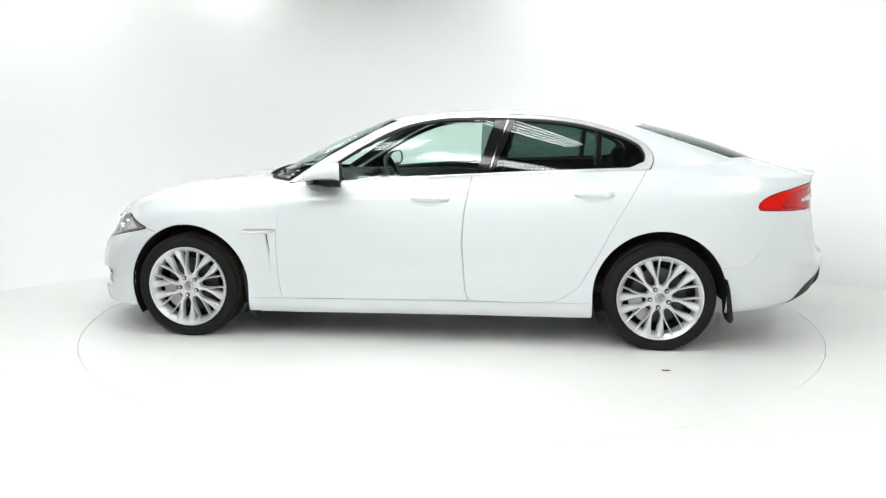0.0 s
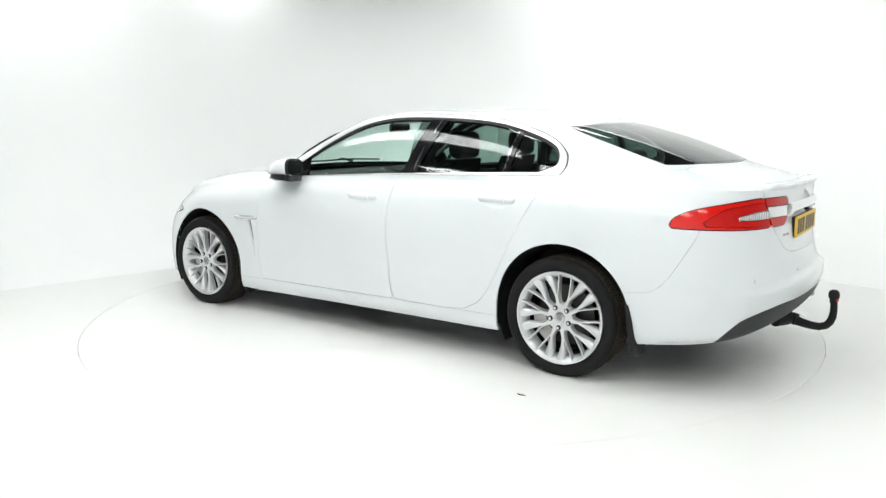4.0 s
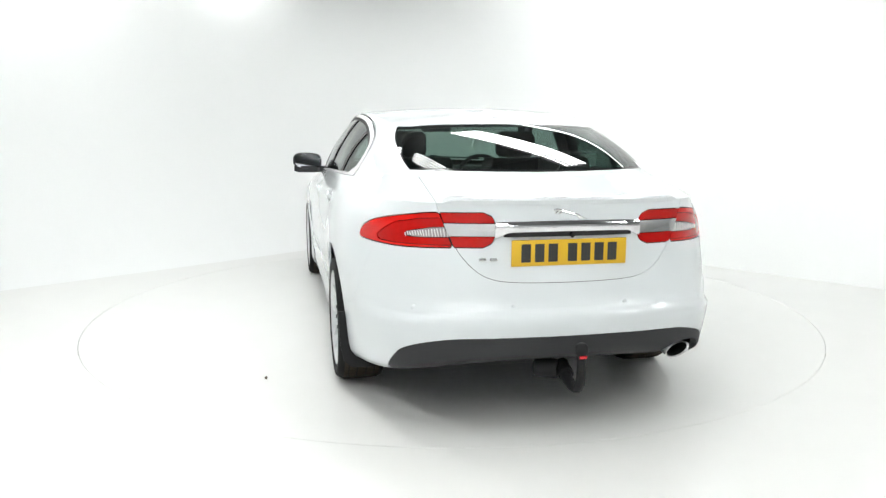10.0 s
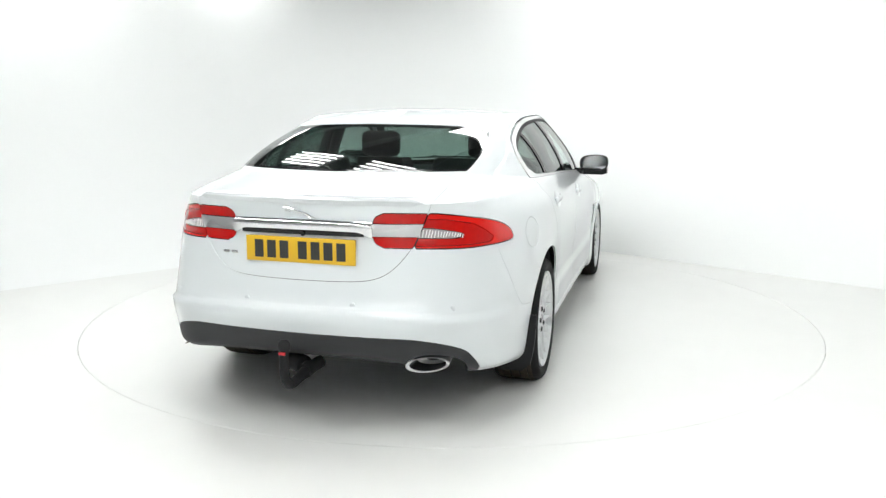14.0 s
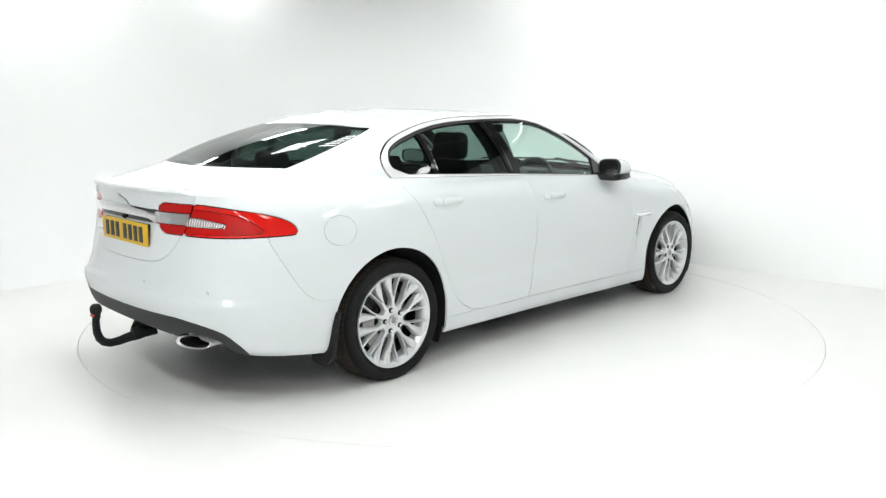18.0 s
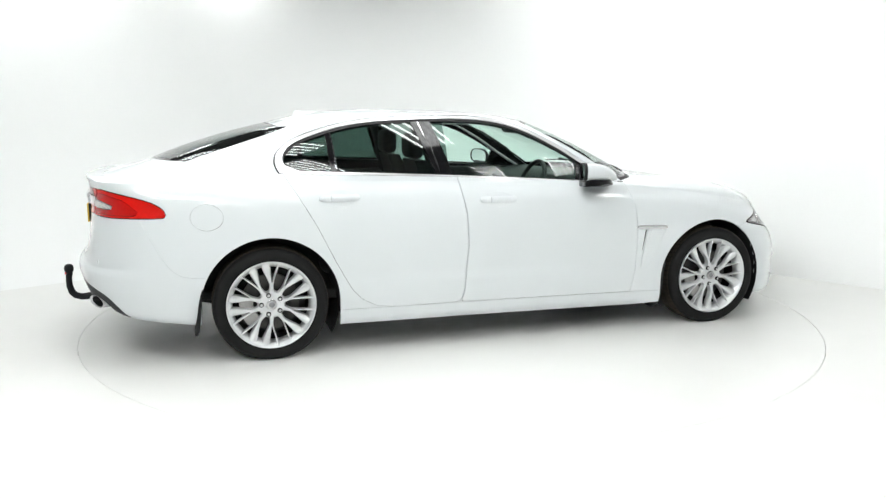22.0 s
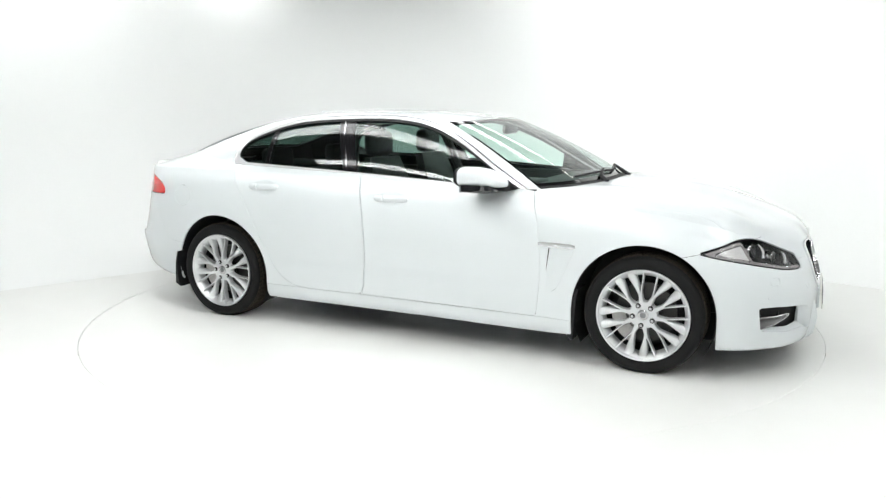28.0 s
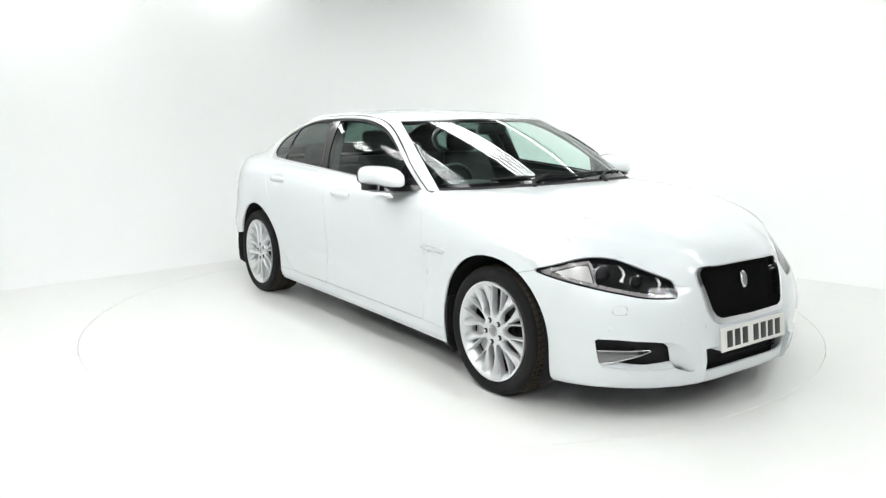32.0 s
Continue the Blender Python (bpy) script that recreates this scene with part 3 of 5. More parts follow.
    fog = polygon([(at(2.01, .775), .385), (at(2.10, .715), .385), (at(2.190, .57), .374), (at(2.215, .505), .354), (at(2.226, .48), .254), (at(2.17, .62), .247), (at(2.03, .765), .268)], 3, 2, .005)
    fog_f = both_of(fog, lambda x, y, z, r, v: v - 3)
    inner.take(fog_f)
    skin.take(fog_f)

    # hollow that deepens towards the recess, and the ledge under it
    r_b = at(2.226, .48)
    vane_f = both_of(polygon(smooth_outline([(.575, .376), (.50, .370), (.445, .346), (.405, .305), (.380, .265), (.366, .216), (.42, .228), (.482, .250), (.488, .30), (.508, .356)], (0, 5, 7, 9), 4), 1, 2, .001), lambda x, y, z, r, v: 2.0 - x)
    inner.take(vane_f)
    vane = skin.take(vane_f)
    vane = Skin([list(p) for p in vane.points], vane.faces)
    for i in {i for f in vane.faces for i in f}:
        x, y, z, r, v = vane.points[i]
        far, near = np.interp(z, (.216, .265, .305, .346, .372), (.366, .380, .405, .445, .50)), np.interp(z, (.216, .250, .356, .376), (.40, .480, .508, .575))
        d = .036 * min(1, max(0, (y - far) / (near - far))) ** 1.2
        vane.points[i] = [x - d, y - .2 * d, z, r, v]
    for sd in (1, -1):
        skin_part("bumper_vane", vane.mesh(sd, rim=.02), M_PAINT, car, "white hollow beside the recess")
        rows = []
        for k in range(13):
            f = k / 12
            r, z = np.interp(f, (0, .45, 1), (at(2.03, .765), at(2.17, .62), r_b)), np.interp(f, (0, .45, 1), (.268, .246, .252))
            p = surf.ring(r, z)
            dx, dy = -.040 * (.3 + .7 * f), -.035 * (1 - .8 * f)
            rows.append([(p[0] - .003, sd * (p[1] - .003), z), (p[0] + dx, sd * (p[1] + dy), z + .014 + .006 * f), (p[0] + dx, sd * (p[1] + dy), z + .004), (p[0] - .008, sd * (p[1] - .006), z - .008)])
        part("recess_ledge", sweep_bm(rows), M_PAINT, car, sharp=30)

    # rear valance
    val_f = both_of(polygon(smooth_outline([(at(-2.2, .81) + .02, .1), (at(-2.25, .785), .245), (at(-2.33, .745), .348), (at(-2.385, .69), .398), (at(-2.46, .57), .438), (at(-2.515, .40), .452), (total + .2, .453), (total + .2, .1)], (0, 6, 7)), 3, 2), lambda x, y, z, r, v: v - 2.5)
    valance = skin.take(val_f, .003)
    pipe_hole = lambda x, y, z, r, v: np.maximum((np.hypot((y - .585) / .125, (z - .300) / .076) - 1) * .06, x + 2.0)
    inner.take(pipe_hole)

    # doors, lids, bumpers
    fdoor = polygon([(.785, .962), (.835, .80), (.855, .62), (.852, .42), (.838, .30), (.828, .248), (-.335, .262), (-.330, .282), (-.314, .315), (-.305, .42), (-.292, .62), (-.305, .80), (-.35, 1.03),
                     (.2, .99)], 0, 2)
    below_glass = lambda x, y, z, r, v: np.maximum(v - 6.9, 0.5 - y)
    fd = skin.take(both_of(fdoor, below_glass), GAP)
    rdoor = polygon([(-.355, 1.03), (-.31, .80), (-.297, .62), (-.31, .42), (-.319, .315), (-.335, .282), (-.340, .262), (-.72, .258), (-.86, .272), (-.95, .32), (-1.01, .385), (-1.10, .55), (-1.20, .755), (-1.30, .93), (-1.385, 1.068),
                     (-1.0, 1.06)], 0, 2)
    rd = skin.take(both_of(rdoor, below_glass), GAP)
    sill = skin.take(both_of(polygon([(1.09, .1), (1.09, .245), (-1.06, .262), (-1.15, .262), (-1.15, .1)], 0, 2), lambda x, y, z, r, v: v - 3), .002)
    bonnet_f = both_of(polygon([(-1, 3.97), (at(2.245, .44), 3.95), (at(2.195, .56), 4.75), (at(2.145, .65), 4.95), (at(2.045, .745), 4.95), (at(1.94, .81), 4.90), (at(1.80, .88), 5.05), (at(1.45, .925), 5.22), (at(1.05, .93), 5.62), (at(1.05, .93), 5.985), (-1, 5.985)], 3, 4), level(3.5, 6.1))
    bonnet = skin.take(bonnet_f, GAP)
    cowl = skin.take(both_of(level(5.95, 6.1), lambda x, y, z, r, v: r - at(1.05, .93)))
    fbump = skin.take(lambda x, y, z, r, v: np.maximum(np.maximum(1.4 - x, z - .672 - .25 * (x - 1.72)), v - 5.3), GAP)
    fender = skin.take(lambda x, y, z, r, v: np.maximum(.74 - x, v - 6.02), GAP)
    vent_panel = fender.take(polygon(smooth_outline([(1.064, .668), (1.01, .545), (.965, .445), (.940, .412), (.915, .403), (.897, .404), (.903, .52), (.910, .668)], (0, 5, 7), 4), 0, 2), .0008)
    r_w = at(2.10, .717)
    washer = fbump.take(polygon([(r_w - .030, .505), (r_w + .030, .503), (r_w + .030, .535), (r_w - .030, .537)], 3, 2, .003), .0006)
    lid_side = polygon(smooth_outline([(.575, 1.20), (.56, 1.02), (.546, .968), (.518, .90), (.488, .832), (.460, .787), (.415, .738), (.362, .703), (.285, .684), (.15, .677), (-.1, .675), (-.1, 1.2)], (0, 10, 11)), 1, 2)
    lid_f = both_of(lid_side, lambda x, y, z, r, v: np.maximum(np.maximum(x + 2.0, v - 6.02), -1))
    lid = skin.take(lid_f, GAP)
    rb = polygon(smooth_outline([(-1.6, .49), (-1.9, .497), (-1.985, .53), (-2.05, .61), (-2.14, .78), (-2.15, .84), (-2.8, .84), (-2.8, .1), (-1.6, .1)], (0, 5, 6, 7, 8)), 0, 2)
    rbump = skin.take(both_of(rb, lambda x, y, z, r, v: v - 4.6), .0013)
    roof = skin.take(lambda x, y, z, r, v: 7.02 - v, .002)

    # hollows behind the door handles, and the filler flap
    for door, cx, cz in ((fd, -.105, .880), (rd, -1.071, .915)):
        def hollow(x, y, z, r, v, cx=cx, cz=cz):
            return (np.hypot((x - cx) / .10, (z - cz) / .047) - 1) * .05
        cup = door.take(hollow)
        for sd in (1, -1):
            skin_part("handle_cup", cup.mesh(sd, rim=0, dish=lambda x, z, cx=cx, cz=cz: .007 * max(0, 1 - ((x - cx) / .10) ** 2 - ((z - cz) / .047) ** 2)), M_PAINT, car)
    whole = Skin(skin.points, list(skin.faces))
    flap = skin.take(lambda x, y, z, r, v: (np.hypot((x + 1.802) / .088, (z - .830) / .072) - 1) * .08, .0016)
    skin_part("filler_flap", flap.mesh(-1), M_PAINT, car, "round white fuel filler flap")
    skin_part("rear_quarter_panel", whole.mesh(1), M_PAINT, car)
    skin_part("rear_quarter_panel", skin.mesh(-1), M_PAINT, car)

    skin_part("roof", roof.mesh(both=True), M_PAINT, car)
    skin_part("bonnet", bonnet.mesh(both=True), M_PAINT, car)
    skin_part("boot_lid", lid.mesh(both=True), M_PAINT, car)
    skin_part("front_bumper", fbump.mesh(both=True), M_PAINT, car)
    skin_part("rear_bumper", rbump.mesh(both=True), M_PAINT, car)
    skin_part("rear_valance", valance.mesh(1, rim=.03), M_VALANCE, car, "dark grey plastic valance")
    valance.take(pipe_hole)
    skin_part("rear_valance", valance.mesh(-1, rim=.03), M_VALANCE, car, "dark grey plastic valance with pipe opening")
    skin_part("cowl_panel", cowl.mesh(both=True), M_BLACK, car, "black plastic cowl")
    skin_part("inner_shell", inner.mesh(both=True, rim=0, push=-.014), M_LINER, car, "black inner body shell")
    for sd in (1, -1):
        skin_part("front_wing", fender.mesh(sd), M_PAINT, car)
        skin_part("vent_panel", vent_panel.mesh(sd), M_PAINT, car)
        skin_part("washer_cover", washer.mesh(sd), M_PAINT, car)
        skin_part("front_door", fd.mesh(sd), M_PAINT, car)
        skin_part("rear_door", rd.mesh(sd), M_PAINT, car)
        skin_part("sill", sill.mesh(sd), M_PAINT, car)
    car_lamps(car, head, tail, lid_lamp_skin, at, surf)
    car_front(car, grille_skin, at, surf)
    car_rear(car, surf)
    car_sides(car, surf)
    return car, surf


def car_lamps(car, head, tail, lid_lamp, at, surf):
    split_r = at(1.975, .795)
    outer = Skin(head.points, list(head.faces))
    outer_part = outer.take(lambda x, y, z, r, v: np.maximum(split_r - .005 - r + (z - .69) * .5, head.field(x, y, z, r, v) + .007))
    bowl = outer_part.take(lambda x, y, z, r, v: np.maximum(split_r + .004 - r + (z - .69) * .5, head.field(x, y, z, r, v) + .022), .004)
    chin = polygon([(at(1.75, .885), .673), (at(1.94, .815), .643), (at(2.08, .72), .612), (at(2.18, .60), .587), (at(2.235, .465), .580), (at(2.235, .465), .571), (at(2.18, .60), .577), (at(2.08, .72), .601), (at(1.94, .815), .632), (at(1.75, .885), .665)], 3, 2, .002)
    strip = Skin(head.points, list(head.faces)).take(chin)
    for sd in (1, -1):
        lamp = skin_part("headlamp", head.mesh(sd, push=-.050, rim=-.049), M_HOUSING, car, "dark headlamp with clear cover and twin lenses")
        skin_part("cover", head.mesh(sd, rim=.004), M_LENS, lamp, "clear lamp cover")
        skin_part("side_reflector", outer_part.mesh(sd, push=-.012, rim=.012), M_CLEARTAIL, lamp, "ribbed grey band round the side reflector")
        skin_part("reflector_bowl", bowl.mesh(sd, push=-.020, rim=.012), M_CLEARLAMP, lamp, "silver side reflector")
        skin_part("light_strip", strip.mesh(sd, push=-.008, rim=.02), M_CLEARTAIL, lamp, "pale strip along the lower edge")
        for k in range(18):
            f = k / 17
            x, y, z = np.interp(f, (0, .35, .6, .82, 1), (1.80, 1.94, 2.08, 2.18, 2.23)), np.interp(f, (0, .35, .6, .82, 1), (.875, .815, .72, .60, .475)), np.interp(f, (0, .35, .6, .82, 1), (.661, .637, .6065, .582, .5755))
            p = surf.ring(at(x, y), z)
            part("lamp_bead", turn_bm([(.0045, -.004), (.004, .002), (.0005, .004)], 8, m=Matrix.Translation((p[0] - .004, p[1] * sd - .003 * sd, p[2])) @ Vector((.7, .7 * sd, 0)).to_track_quat("X", "Z").to_matrix().to_4x4()), M_REFLECTOR, lamp)
        for (x, y, z, rad) in ((2.03, .752, .664, .040), (2.155, .63, .630, .030)):
            p = surf.ring(at(x, y), z)
            c = Vector((p[0] - .030, p[1] * sd - .016 * sd, p[2]))
            ax = Vector((.92, .38 * sd, .05)).to_track_quat("X", "Z").to_matrix().to_4x4()
            m = Matrix.Translation(c) @ ax
            part("lens_ring", turn_bm([(rad * 1.02, -.03), (rad * 1.04, .008), (rad * .98, .010), (rad * .93, -.004)], 32, m=m), M_REFLECTOR, lamp, "bright lens ring")
            part("projector_lens", turn_bm([(rad * .93, -.006), (rad * .8, .006), (rad * .45, .014), (.0005, .016)], 28, m=m), M_GLOSSBLACK, lamp, "dark glass projector lens")
        for (x, y, z, lean) in ((1.97, .795, .677, .4), (2.105, .695, .654, .3), (2.21, .53, .614, .3)):
            p = surf.ring(at(x, y), z)
            q = surf.ring(at(x - .015, y + .01), z + .045)
            o = Vector((-.022, -.012 * sd, 0))
            a, b = Vector((q[0], q[1] * sd, q[2])) + o, Vector((p[0], p[1] * sd, p[2] - .03)) + o
            mid = (a + b) / 2 + Vector((.012, -.016 * sd, -.004))
            part("bright_blade", tube_bm([a, (a + mid) / 2 + Vector((.003, -.004 * sd, 0)), mid, (b + mid) / 2, b], [.003, .006, .0075, .006, .010], 8), M_BAND, lamp, "bright divider blade")

    clear = polygon([(at(-2.305, .745), .874), (at(-2.36, .70), .890), (at(-2.43, .63), .905), (at(-2.50, .455), .918), (at(-2.50, .455), .874), (at(-2.39, .66), .867), (at(-2.33, .725), .868)], 3, 2, .002)
    border = polygon([(at(-2.17, .825), .850), (at(-2.225, .80), .889), (at(-2.28, .765), .920), (at(-2.39, .665), .942), (at(-2.505, .43), .957), (at(-2.505, .43), .838), (at(-2.3, .755), .837), (at(-2.2, .81), .839)], 3, 2, .002)
    body = Skin(tail.points, list(tail.faces)).take(lambda *c: tail.field(*c) + .0045)
    clear_part = body.take(clear, .003)
    core = body.take(border, .0025)
    top_lid = Skin(lid_lamp.points, list(lid_lamp.faces)).take(lambda *c: lid_lamp.field(*c) + .0035)
    finisher = Skin(lid_lamp.points, list(lid_lamp.faces)).take(lambda x, y, z, r, v: np.maximum(z - .928, .875 - z))
    upper = top_lid.take(lambda x, y, z, r, v: .929 - z, .004)
    lower = top_lid.take(lambda x, y, z, r, v: z - .874, .004)
    for sd in (1, -1):
        lamp = skin_part("tail_lamp", tail.mesh(sd, push=-.012, rim=.03), M_REDDARK, car, "red wrap-round tail lamp")
        skin_part("outer_lens", body.mesh(sd, rim=.008), M_RED, lamp, "glossy red lens")
        skin_part("inner_lens", core.mesh(sd, rim=.008, push=-.002), M_REDIN, lamp, "deep red inner lens")
        skin_part("clear_lens", clear_part.mesh(sd, rim=.008, push=-.001), M_CLEARTAIL, lamp, "ribbed clear lens")
        # ribs of the clear lens
        for k in range(17):
            f = k / 20
            x, y = -2.34 - .150 * f, .715 - .24 * f
            r = at(x, y)
            z0, z1 = .870 + .003 * f, .882 + .033 * f ** .8
            a, b = surf.ring(r, z0), surf.ring(r - .008, z1)
            part("rib", tube_bm([(a[0] - .001, a[1] * sd, a[2]), (b[0] - .001, b[1] * sd, b[2])], .0024, 6), M_RIB, lamp)
        lid = skin_part("boot_lamp", lid_lamp.mesh(sd, push=-.012, rim=.03), M_REDDARK, car, "red lamp on the boot lid")
        skin_part("upper_lens", upper.mesh(sd, rim=.008), M_REDIN, lid, "glossy red lens")
        skin_part("lower_lens", lower.mesh(sd, rim=.008), M_REDIN, lid, "glossy red lens")
        skin_part("lamp_finisher", finisher.mesh(sd, rim=.012, push=.006), M_CHROME, lid, "chrome band between the lenses")


def plate(car, name, m, material, label):
    """A number plate: its sheet, rim and dark bars in place of its characters."""
    p = part(name, box_bm((-.258, -.056, -.004), (.258, .056, .004), .003), material, car, label)
    for k, x in enumerate((-.195, -.135, -.075, .012, .072, .132, .192)):
        part("dark_bar", box_bm((x - .021, -.039, .0035), (x + .021, .039, .0055), .001), M_INK, p)
    p.matrix_basis = m
    return p


def car_front(car, grille, at, surf):
    ringf = polygon([(.280, .673), (.296, .656), (.297, .62), (.268, .497), (.250, .470), (.222, .459), (-.1, .453), (-.1, .677), (.256, .677)], 1, 2, .006)
    mesh_zone = Skin(grille.points, list(grille.faces))
    inner = mesh_zone.take(ringf)
    g = skin_part("grille", inner.mesh(both=True, push=-.055, rim=-.05), M_MESH, car, "black mesh grille with chrome surround")
    skin_part("surround", mesh_zone.mesh(both=True, rim=.05, push=.010), M_CHROME, g, "chrome grille surround")
    bm = bmesh.new()
    step = .021
    field = lambda y, z: float(ringf(np.array([0.]), np.array([abs(y)]), np.array([z]), 0, 0)[0])
    for i in range(-24, 25):
        for j in range(0, 14):
            y, z = i * step / 2, .450 + j * step * .8 + (step * .4 if i % 2 else 0)
            for dy in (-1, 1):
                y2, z2 = y + dy * step / 2, z + step * .4
                if field(y, z) < .004 and field(y2, z2) < .004:
                    a, b = surf.nose(y, z), surf.nose(y2, z2)
                    tube_bm([(a[0] - .018, a[1], a[2]), (b[0] - .018, b[1], b[2])], .0024, 4, bm=bm)
    tagged(part("grille_mesh", bm, M_MESH, g, "black wire mesh", smooth=False), kind="stuff")
    c = surf.nose(0, .605)
    m = Matrix.Translation((c[0] - .012, 0, .603)) @ pose(0, 0, 0, 0, -12, 0)
    bm = turn_bm([(.026, -.012), (.031, -.004), (.034, .004), (.031, .010), (.024, .013), (.0005, .010)], 28, m=m @ Matrix.Diagonal((1, .70, 1.25, 1)))
    emblem = part("emblem", bm, M_BADGE, g, "small bright emblem disc")
    part("emblem_face", turn_bm([(.025, .0125), (.019, .016), (.009, .013), (.0005, .017)], 24, m=m @ Matrix.Diagonal((1, .70, 1.25, 1))), M_EMBLEM, emblem, "grey relief face")
    # lower intake
    bm = bmesh.new()
    rows = []
    for k in range(-12, 13):
        y = k * .028
        a = surf.nose(y, .325)
        rows.append([(a[0] - .07, y, .36), (a[0] - .07, y, .17)])
    vs = [[bm.verts.new(p) for p in r] for r in rows]
    for p, q in zip(vs, vs[1:]):
        bm.faces.new((p[0], q[0], q[1], p[1]))
    intake = part("lower_intake", bm, M_BLACK, car, "black lower intake with mesh")
    for k in range(6):
        z = .222 + .017 * k
        part("intake_bar", tube_bm([(surf.nose(y, z)[0] - .045, y, z) for y in np.linspace(-.33, .33, 15)], .004, 6), M_BLACK, intake)
    # fog recesses with a bright blade
    for sd in (1, -1):
        bm = bmesh.new()
        rows = []
        for k in range(13):
            f = k / 12
            x, y = 1.99 + .275 * f, .785 - .34 * f
            r = at(x, y)
            a, b = surf.ring(r, .405), surf.ring(r, .230)
            rows.append([bm.verts.new((p[0] - .055, p[1] * sd * .97, p[2])) for p in (a, b)])
        for p, q in zip(rows, rows[1:]):
            bm.faces.new((p[0], q[0], q[1], p[1]))
        fog = part("fog_recess", bm, M_BLACK, car, "black bumper recess")
        rows, upper, lower = [], [], []
        for k in range(13):
            f = k / 12
            p = surf.ring(at(2.022 + .172 * f, .768 - .19 * f), .30)
            x, y = p[0] - .010 - .026 * f, p[1] * sd - .012 * sd
            hi, lo = .331 - .002 * f, .270 + .056 * f ** 1.4
            c = (hi + lo) / 2
            rows.append([(x, y, lo), (x + .003, y, c - .2 * (hi - lo)), (x - .006, y, hi), (x - .016, y, hi - .002), (x - .016, y, lo)])
            upper.append((x - .004, y, hi))
            lower.append((x + .002, y, lo))
        # blade face is chrome; the dark it would mirror is in its colour
        part("fog_blade", sweep_bm(rows), M_DARKCHROME, fog, "chrome leaf-shaped blade, coloured dark for its reflection")
        for pts in (upper, lower):
            part("blade_edge", tube_bm(pts, .0028, 6), M_BAND, fog, "bright edge of the blade")
        for (y, z, rad) in ((.735, .437, .011), (.318, .432, .011), (.444, .470, .018)):
            p = surf.nose(y, z)
            across, up = surf.nose(y + .045, z) - surf.nose(y - .045, z), surf.nose(y, z + .045) - surf.nose(y, z - .045)
            out = Vector(up).cross(Vector(across))
            out = out if out.x > 0 else -out
            m = Matrix.Translation((p[0], y * sd, z)) @ Vector((out.x, out.y * sd, out.z)).to_track_quat("X", "Z").to_matrix().to_4x4()
            part("parking_sensor" if rad < .02 else "tow_eye_cap", turn_bm([(rad, -.004), (rad, .0012), (rad * .85, .0018), (.0005, .0018)], 20, m=m), M_PAINT, car)
    # flanks that stand forward on both sides of the intake
    for sd in (1, -1):
        rows = []
        for k in range(11):
            f = k / 10
            y = .332 + .045 * f
            d = .026 * (1 - f) ** 1.2 - .004 * f
            front = []
            for z in (.156, .172, .22, .27, .32, .37, .41, .44):
                w = 1 if z < .275 else max(0, 1 - (z - .27) / .10)
                front.append((surf.nose(y, z)[0] + d * w - (.004 if z > .43 else 0), sd * y, z))
            back = [(p[0] - .05, p[1], p[2]) for p in (front[-1], front[0])]
            rows.append(front + back)
        part("bumper_flank", sweep_bm(rows), M_PAINT, car, sharp=60)
    c = surf.nose(.0, .385)
    plate(car, "front_plate", Matrix.Translation((c[0] + .016, 0, .357)) @ pose(0, 0, 0, 90, 0, 90) @ pose(0, 0, 0, -6, 0, 0), M_PLATEW, "white front plate with plain dark bars")
    # plinth behind the plate
    part("plate_holder", box_bm((c[0] - .05, -.238, .300), (c[0] + .006, .238, .414), .006), M_PAINT, car)
    # wipers
    for y0, y1, y2 in ((-.30, -.62, .06), (.28, .0, .60)):
        def on_glass(y, up=0.0):
            f = min(1, abs(y) / .7)
            return Vector((1.045 - .17 * f ** 2 - up * .9, y, .998 - .012 * f ** 2 + up * .42))
        arm = [on_glass(y0, -.03) + Vector((.03, 0, -.004)), on_glass(y0 + .04, .0) + Vector((0, 0, .016)), on_glass((y0 + y2) / 2, .05) + Vector((0, 0, .022)), on_glass(y2 - .15, .055) + Vector((0, 0, .02))]
        w = part("wiper", tube_bm(arm, [.014, .012, .008, .005], 8), M_BLACK, car, "black windscreen wiper")
        blade = [on_glass(y2 - .56 + .07 * k, .035 + .012 * math.sin(k / 8 * 3.1)) + Vector((0, 0, .014)) for k in range(9)]
        part("blade", tube_bm(blade, .007, 6), M_BLACK, w)


